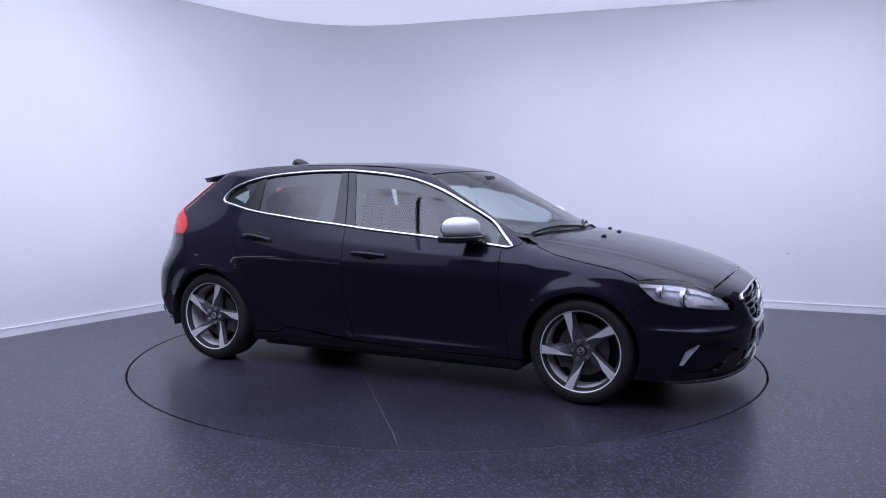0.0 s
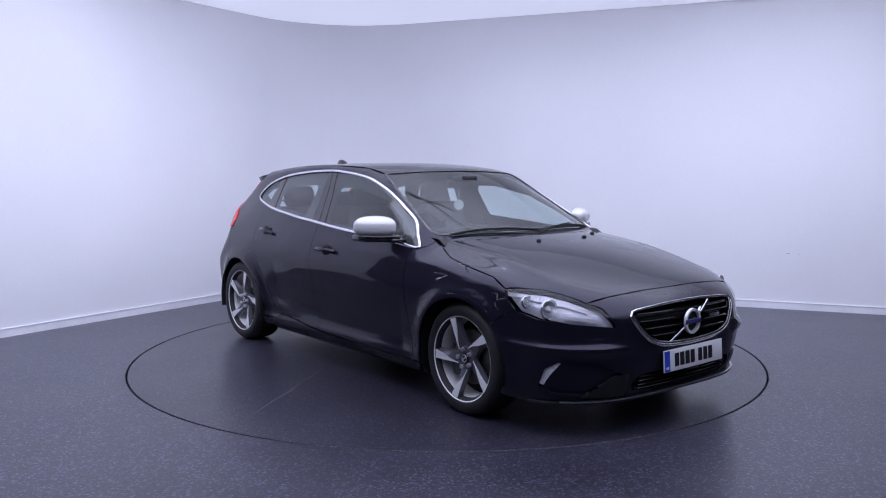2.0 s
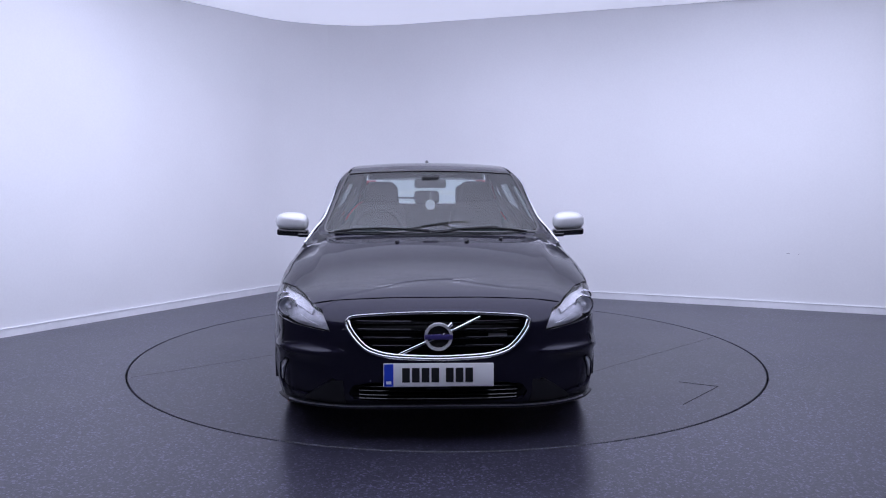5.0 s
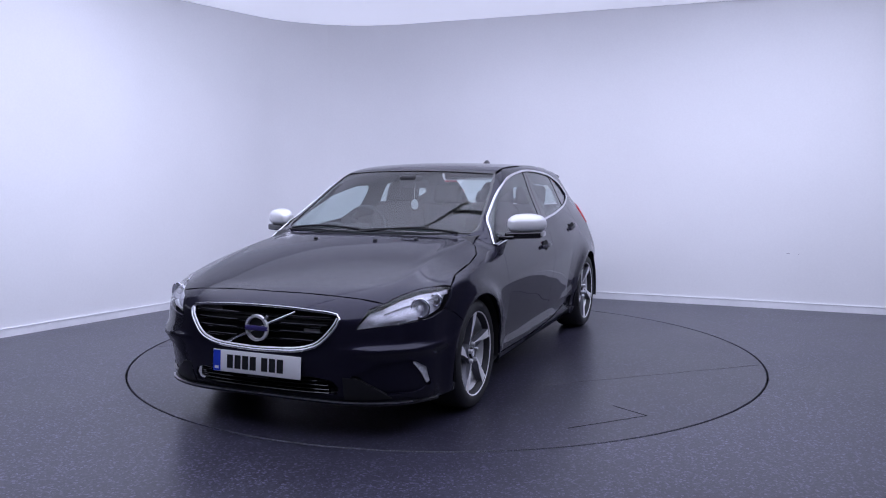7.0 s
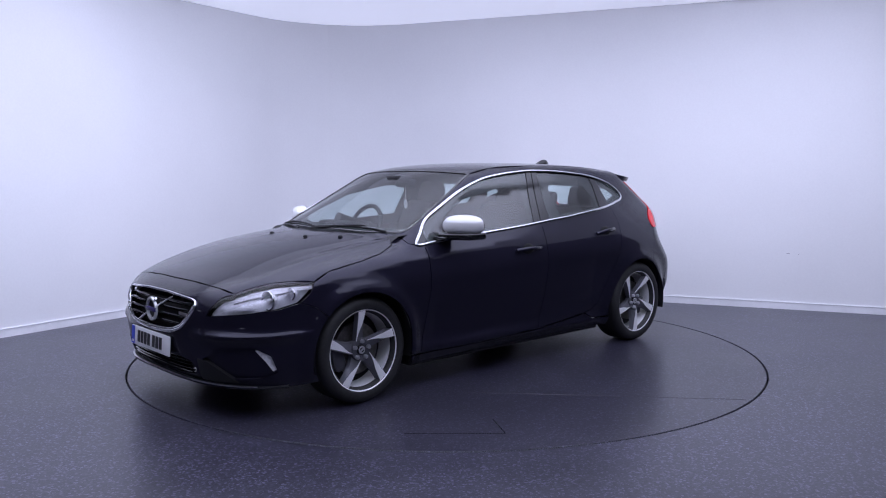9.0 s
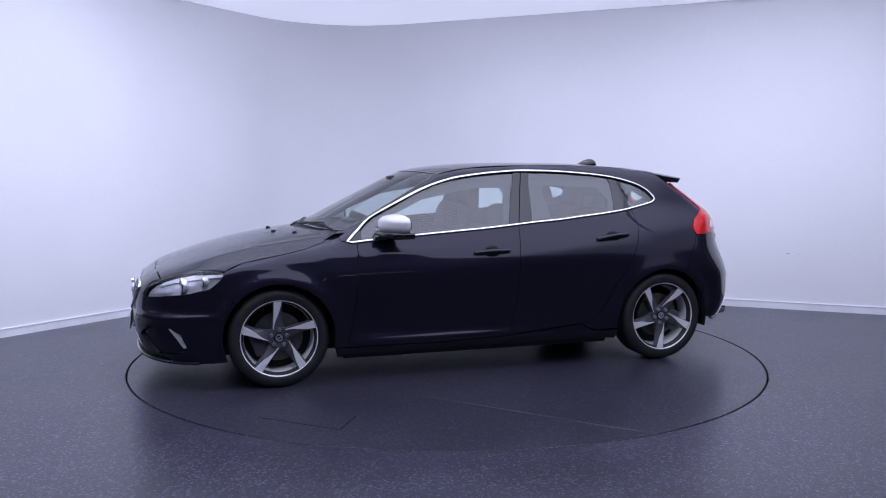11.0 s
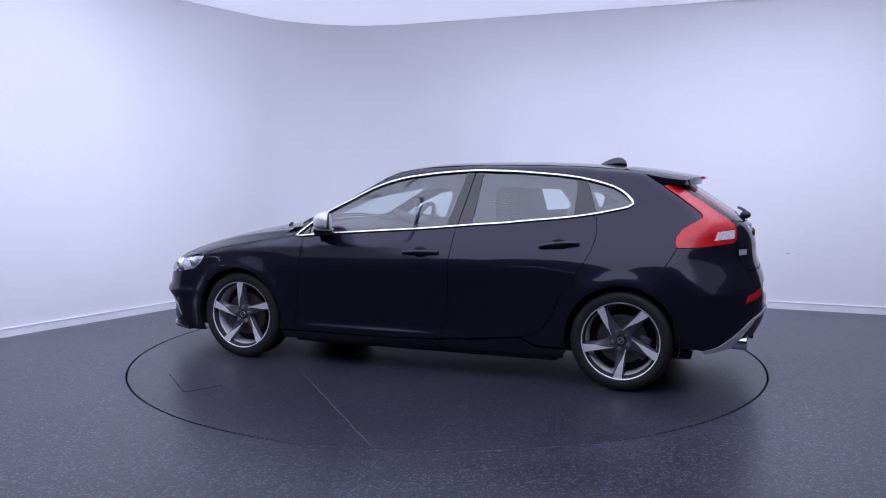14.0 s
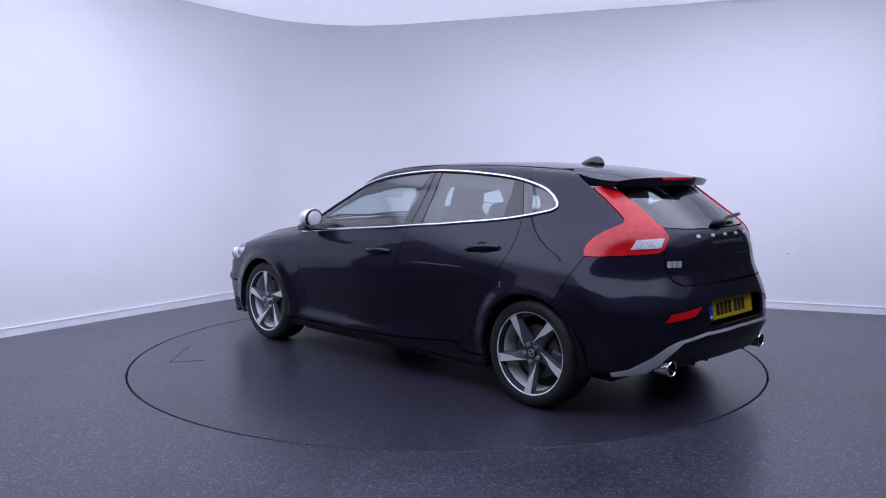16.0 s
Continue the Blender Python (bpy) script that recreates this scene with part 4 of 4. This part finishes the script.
    # tail lamps, reflectors and exhausts
    lens = qz(TAIL_FRONT + TAIL_REST)
    for side in (1, -1):
        t = panel("tail_lamp", "side", lens, M_RED, car, side=side, h=.022, gap=.001, flange=.02, lift=.006, label="red boomerang-shaped tail lamp with a clear insert")
        panel("lamp_backing", "side", lens, M_PLASTIC, t, side=side, h=.03, gap=-.012, flange=0, lift=-.03)
        panel("clear_insert", "side", qz([(-1.835, .595, .955), (-1.93, .48, .962), (-1.925, .512, .913), (-1.815, .625, .906)]), M_CLEARLENS, t, side=side, h=.02, gap=0, flange=.004, lift=.009)
        panel("rear_reflector", "side", qz([(-1.99, .575, .533), (-2.007, .543, .576), (-2.095, .365, .606), (-2.086, .417, .560)]), M_RED, car, side=side, h=.02, gap=0, flange=.01, lift=.004)
        m = pose(-1.985, side * .53, .288)
        bm = lathe([(.0, -.10), (.036, -.10), (.036, .045), (.040, .05), (.044, .045), (.044, -.12), (0, -.12)][::-1], 28, m @ pose(0, 0, 0, 0, 0, 90))
        part("exhaust_tip", bm, M_CHROME, car, "round chromed exhaust tip")
    # fin aerial
    bm = bmesh.new()
    bmesh.ops.create_uvsphere(bm, u_segments=20, v_segments=12, radius=1)
    for v in bm.verts:
        x, y, z = v.co
        t = (1 - x) / 2
        v.co = Vector((-1.135 - .095 * (1 - x) + .095, y * .032 * (.35 + .65 * t), 1.352 + max(z, -.2) * (.026 + .055 * t)))
    part("fin_aerial", bm, M_BLACK, car, "black shark-fin roof aerial")


def build_plates(car):
    for front in (True, False):
        m = pose(2.206, 0, .362, 0, -4, 0) if front else pose(-2.082, 0, .566, 0, 0, 180) @ pose(0, 0, 0, 0, -8, 0)
        body = box(-.004, .004, -.26, .26, -.0555, .0555, bevel=.003, m=m)
        pl = part("number_plate", body, M_PLATEW if front else M_PLATEY, car, "white number plate with dark bars" if front else "yellow number plate with dark bars")
        part("blue_band", box(.0045, .0055, -.257, -.213, -.0525, .0525, m=m), M_PLATEB, pl)
        part("band_mark", box(.0057, .0062, -.247, -.223, -.042, -.028, m=m), M_PLATEW, pl)
        x = -.172
        for i in range(7):
            part("character_bar", box(.0045, .0056, x, x + .036, -.034, .034, m=m), M_CHAR, pl)
            x += .046 + (.022 if i == 3 else 0)


def rim_mesh():
    bm = bmesh.new()
    add_lathe(bm, [(.228, .0), (.2345, .004), (.2345, -.004), (.226, -.010), (.216, -.025), (.208, -.06), (.206, -.16), (.212, -.16), (.216, -.06), (.226, -.02)], 64, closed=True)
    return bm


spoke_low = curve([(0, -.036), (.25, -.033), (.5, -.030), (.8, -.027), (1, -.026)])
spoke_high = curve([(0, .040), (.15, .029), (.4, .023), (.7, .024), (1, .031)])
face_width = curve([(0, .005), (.2, .009), (.4, .019), (.55, .031), (.75, .041), (1, .052)])


def spoke_mesh(a):
    """One swept spoke: a dark body, and on it a machined face that narrows along one edge towards the hub."""
    face, dark = bmesh.new(), bmesh.new()
    outer, inner, n = .226, .046, 14
    er, et = Vector((math.cos(a), 0, math.sin(a))), Vector((-math.sin(a), 0, math.cos(a)))
    for bm in (dark, face):
        rows = []
        for i in range(n + 1):
            t = i / n
            r = inner + (outer - inner) * t
            lo, hi, w = float(spoke_low(t)), float(spoke_high(t)), float(face_width(t))
            y = -.004 - .024 * (1 - t) ** 1.3
            if bm is dark:
                ring = [(lo - .006, y - .030), (lo, y), (lo + w, y - .001), (hi - .004, y - .014), (hi + .004, y - .034)]
            else:
                ring = [(lo + .002, y + .002), (lo + w, y + .002), (lo + w, y - .006), (lo + .002, y - .006)]
            rows.append([bm.verts.new(er * r + et * s + Vector((0, d, 0))) for s, d in ring])
        k = len(rows[0])
        for p, q in zip(rows, rows[1:]):
            for j in range(k):
                bm.faces.new((p[j], p[(j + 1) % k], q[(j + 1) % k], q[j]))
        bm.faces.new(rows[0]), bm.faces.new(rows[-1][::-1])
    return face, dark


def build_wheel(car, x, side, turn):
    """Axle along y; outer face towards +y before it is turned to its side."""
    w = part("wheel", lathe([(.228, .0), (.240, .006), (.262, .010), (.285, .006), (.300, -.010), (.3065, -.030), (.3075, -.10), (.3065, -.18), (.30, -.20), (.28, -.212), (.24, -.206), (.214, -.19), (.214, -.02)], 72, closed=True), M_RUBBER, car, "five-spoke two-tone alloy wheel with a low tyre")
    w.matrix_basis = pose(x, side * .838, .307, 0, 0, 0 if side > 0 else 180)
    rim = part("rim", rim_mesh(), M_RIM, w)
    a0 = radians(turn)
    for i in range(5):
        f, d = spoke_mesh(a0 + i * 2 * math.pi / 5)
        part("spoke", d, M_RIMDARK, rim)
        part("spoke_face", f, M_RIM, rim)
    part("hub", lathe([(0, -.030), (.030, -.029), (.062, -.024), (.068, -.034), (.068, -.06), (0, -.06)], 32), M_RIMDARK, rim)
    part("hub_cap", lathe([(0, -.018), (.024, -.019), (.029, -.023), (.030, -.032), (0, -.032)], 28), M_NEARBLACK, rim)
    part("hub_cap_mark", lathe([(.014, -.018), (.016, -.0155), (.021, -.0155), (.023, -.018), (.021, -.021), (.016, -.021)], 24, closed=True), M_SILVER, rim)
    part("hub_cap_bar", box(-.018, .018, -.019, -.0145, -.005, .005, bevel=.001, m=pose(0, 0, 0, 0, 35, 0)), M_SILVER, rim)
    for i in range(5):
        a = a0 + .08 + i * 2 * math.pi / 5
        part("wheel_bolt", lathe([(0, -.006), (.009, -.007), (.0125, -.012), (.0125, -.035), (0, -.035)], 12, pose(.050 * math.cos(a), 0, .050 * math.sin(a))), M_SILVER, rim)
    part("brake_disc", lathe([(.06, -.075), (.150, -.075), (.150, -.098), (.06, -.098)], 40, closed=True), M_DISC, w)
    b = box(.095, .165, -.110, -.06, -.07, .07, bevel=.012, m=pose(0, 0, 0, 0, 20 if x > 0 else 160, 0))
    part("brake_caliper", b, M_RIMDARK, w)
    # near-black disc stands in for the shade behind the spokes
    part("wheel_shade_disc", lathe([(.0, -.13), (.205, -.13), (.205, -.14), (0, -.14)], 32), M_NEARBLACK, w)


def cushion(x0, x1, y0, y1, z0, z1, bevel, m=None):
    return box(x0, x1, y0, y1, z0, z1, bevel=bevel, m=m)


def build_interior(car):
    """Cabin seen through the panes: right-hand drive."""
    bm = box(-1.55, 1.15, -.70, .70, .24, .30)
    part("cabin_floor", bm, M_PLASTIC, car)
    part("underbody", box(-1.72, 1.90, -.60, .60, .17, .235, bevel=.02), M_PLASTIC, car)
    # extra low box added to block light and darken the floor below
    part("underbody_light_block", box(-.93, .93, -.76, .76, .135, .20, bevel=.02), M_PLASTIC, car)
    part("engine_bay", box(1.16, 1.75, -.55, .55, .22, .62), M_NEARBLACK, car)
    part("load_floor", box(-1.85, -1.15, -.55, .55, .30, .62, bevel=.02), M_SEAT, car)
    bm = bmesh.new()
    prof = [(1.16, .62), (1.13, .86), (1.02, .925), (.80, .945), (.62, .93), (.56, .88), (.60, .66), (.75, .45)]
    rows = [[bm.verts.new((x - .06 * (abs(y) / .7) ** 2, y, z)) for x, z in prof] for y in np.linspace(-.70, .70, 13)]
    for a, b in zip(rows, rows[1:]):
        for i in range(len(prof)):
            bm.faces.new((a[i], a[(i + 1) % len(prof)], b[(i + 1) % len(prof)], b[i]))
    part("dashboard", bm, M_DASH, car)
    b = box(.60, .72, -.52, -.20, .92, .965, bevel=.02)
    part("instrument_hood", b, M_DASH, car)
    for y, dx in ((-.36, .27), (.36, .115)):
        s = part("front_seat", cushion(-.32 + dx * .6, .26 + dx * .6, y - .25, y + .25, .34, .52, .06), M_SEAT, car)
        back = box(-.10, .10, -.245, .245, -.06, .60, bevel=.07)
        for v in back.verts:
            v.co.y = y + v.co.y * (1 - .28 * max(0, v.co.z - .25) / .35)
            v.co = pose(-.30 + dx, 0, .50, 0, -16, 0) @ v.co
        part("seat_back", back, M_SEAT, s)
        rest = box(-.055, .055, -.135, .135, -.01, .185, bevel=.05)
        for v in rest.verts:
            v.co.y = y + v.co.y * (1 - .22 * max(0, v.co.z - .08) / .10)
            v.co = pose(-.495 + dx, 0, 1.055, 0, -12, 0) @ v.co
        hr = part("headrest", rest, M_SEAT, s)
        for d in (-.05, .05):
            part("headrest_post", tube([(-.465 + dx, y + d, 1.00), (-.492 + dx, y + d, 1.09)], .006, n=6), M_SILVER, hr)
    b = part("rear_bench", cushion(-.98, -.45, -.62, .62, .36, .55, .07), M_SEAT, car)
    part("bench_back", cushion(-.09, .09, -.62, .62, 0, .58, .06, pose(-.98, 0, .48, 0, -20, 0)), M_SEAT, b)
    for y in (-.38, .38):
        part("headrest", cushion(-.045, .05, y - .13, y + .13, 0, .17, .045, pose(-1.185, 0, 1.03, 0, -16, 0)), M_SEAT, b)
    part("headrest", cushion(-.04, .045, -.11, .11, 0, .12, .04, pose(-1.185, 0, 1.03, 0, -16, 0)), M_SEAT, b)
    for side in (1, -1):
        bm = box(-1.0, .80, .66, .70, .32, .90, bevel=.02)
        for v in bm.verts:
            v.co.y = side * (v.co.y - max(0, v.co.z - .8) * .2)
        part("door_lining", bm, M_DASH, car)
    # steering wheel
    m = pose(.42, -.36, .90, 0, -24, 0)
    sw = part("steering_wheel", lathe([(.175 + .016 * math.cos(a), .016 * math.sin(a)) for a in np.linspace(0, 2 * math.pi, 11)[:-1]], 36, m @ pose(0, 0, 0, 0, 0, 90), closed=True), M_PLASTIC, car)
    part("wheel_boss", box(-.025, .03, -.075, .075, -.06, .05, bevel=.02, m=m), M_PLASTIC, sw)
    for a, b in (((0, -.07, 0), (0, -.17, .01)), ((0, .07, 0), (0, .17, .01)), ((0, 0, -.05), (0, 0, -.17))):
        part("wheel_spoke", tube([m @ Vector(a), m @ Vector(b)], .018, .009, n=6), M_PLASTIC, sw)
    part("steering_column", tube([m @ Vector((.02, 0, 0)), m @ Vector((.25, 0, -.02))], .04, n=10), M_PLASTIC, sw)
    # roof lining, mirror, hanging disc
    lining = [(.26, .0), (.22, .50), (-.4, .49), (-1.0, .47), (-1.28, .42), (-1.28, 0)]
    panel("roof_lining", "top", both_xy(lining), M_DASH, car, h=.06, flange=0, lift=-.03)
    part("rear_view_mirror", cushion(.30, .335, -.11, .11, 1.20, 1.262, .02, pose(0, 0, 0)), M_PLASTIC, car)
    part("camera_pod", cushion(.30, .45, -.06, .06, 1.245, 1.285, .015, pose(0, 0, 0)), M_PLASTIC, car)
    hd = part("hanging_disc", lathe([(0, -.002), (.034, -.002), (.036, 0), (.034, .002), (0, .002)], 28, pose(.32, .0, 1.085, 0, 0, 70)), M_PAPER, car, "round white card hanging from the mirror")
    part("cord", tube([(.32, 0, 1.12), (.32, 0, 1.20)], .0015, n=4), M_PAPER, hd)


WHEEL_TURN = {(True, 1): 88, (True, -1): 70, (False, 1): 57, (False, -1): 105}      # how far each wheel has rolled


def build_car():
    car = empty("car", "black five-door hatchback with silver mirrors on the turntable", "car")
    for side in (1, -1):
        side_panels(car, side)
    build_front(car)
    build_rear(car)
    build_plates(car)
    for x in (WHEEL_X, -WHEEL_X):
        for side in (1, -1):
            build_wheel(car, x, side, WHEEL_TURN[x > 0, side])
    build_interior(car)
    return car


def build_lamps():
    """Fittings for the added wall fill lamps, and a few tubes in the dark hall behind the camera."""
    for lx, ly, wx, wy in WALL_FILLS:
        f = empty("wall_fill_fitting", "slim white fill lamp added out of view under the ceiling", "light", "wall washers")
        f.matrix_basis = look((lx, ly, 2.78), (wx, wy, .75)) @ pose(0, 0, .012)
        part("case", box(-.60, .60, -.028, .028, .0, .03, bevel=.006), M_WHITE, f)
        part("bracket", box(-.012, .012, .0, .10, .012, .03, bevel=.003), M_WHITE, f)
    west, _, _ = room_line(0)
    turn = math.degrees(math.atan2(DIR_L.y, DIR_L.x)) + 180
    spots = [(pose(-4.4, -8.6, 1.75), .8), (pose(4.0, -8.6, 1.8), .7)]
    for k, z, w in ((1.1, 1.50, .45), (2.4, 1.62, .45), (3.2, 1.22, .35), (4.6, 1.7, .6)):
        p = west + DIR_L * k
        spots.append((pose(p.x, p.y, z, 0, 0, turn - 180 + 180), w))
    for m, w in spots:
        f = empty("tube_light", "bluish fluorescent tube on a dark wall", "light", "tube lights")
        f.matrix_basis = m
        d = 1 if m.translation.y < -8 else -1
        part("holder", box(-w, w, min(0, d * .05), max(0, d * .05), -.04, .04, bevel=.006), M_WHITE, f)
        part("tube", tube([(-w + .03, d * .075, 0), (w - .03, d * .075, 0)], .024, n=10), M_TUBE, f)


CAR_OFFSET = (-.038, -.1243)
build_room()
table = build_table()
car = build_car()
build_lamps()


def motions():
    """The table turns evenly and carries the car."""
    rows_t, rows_c = [], []
    for i in range(33):
        t = i / 2
        turn = pose(0, 0, 0, 0, 0, -25.32 - 12.4746 * t)
        rows_t.append((t, turn))
        rows_c.append((t, turn @ pose(CAR_OFFSET[0], CAR_OFFSET[1], 0)))
    walk(table, rows_t)
    walk(car, rows_c)


motions()
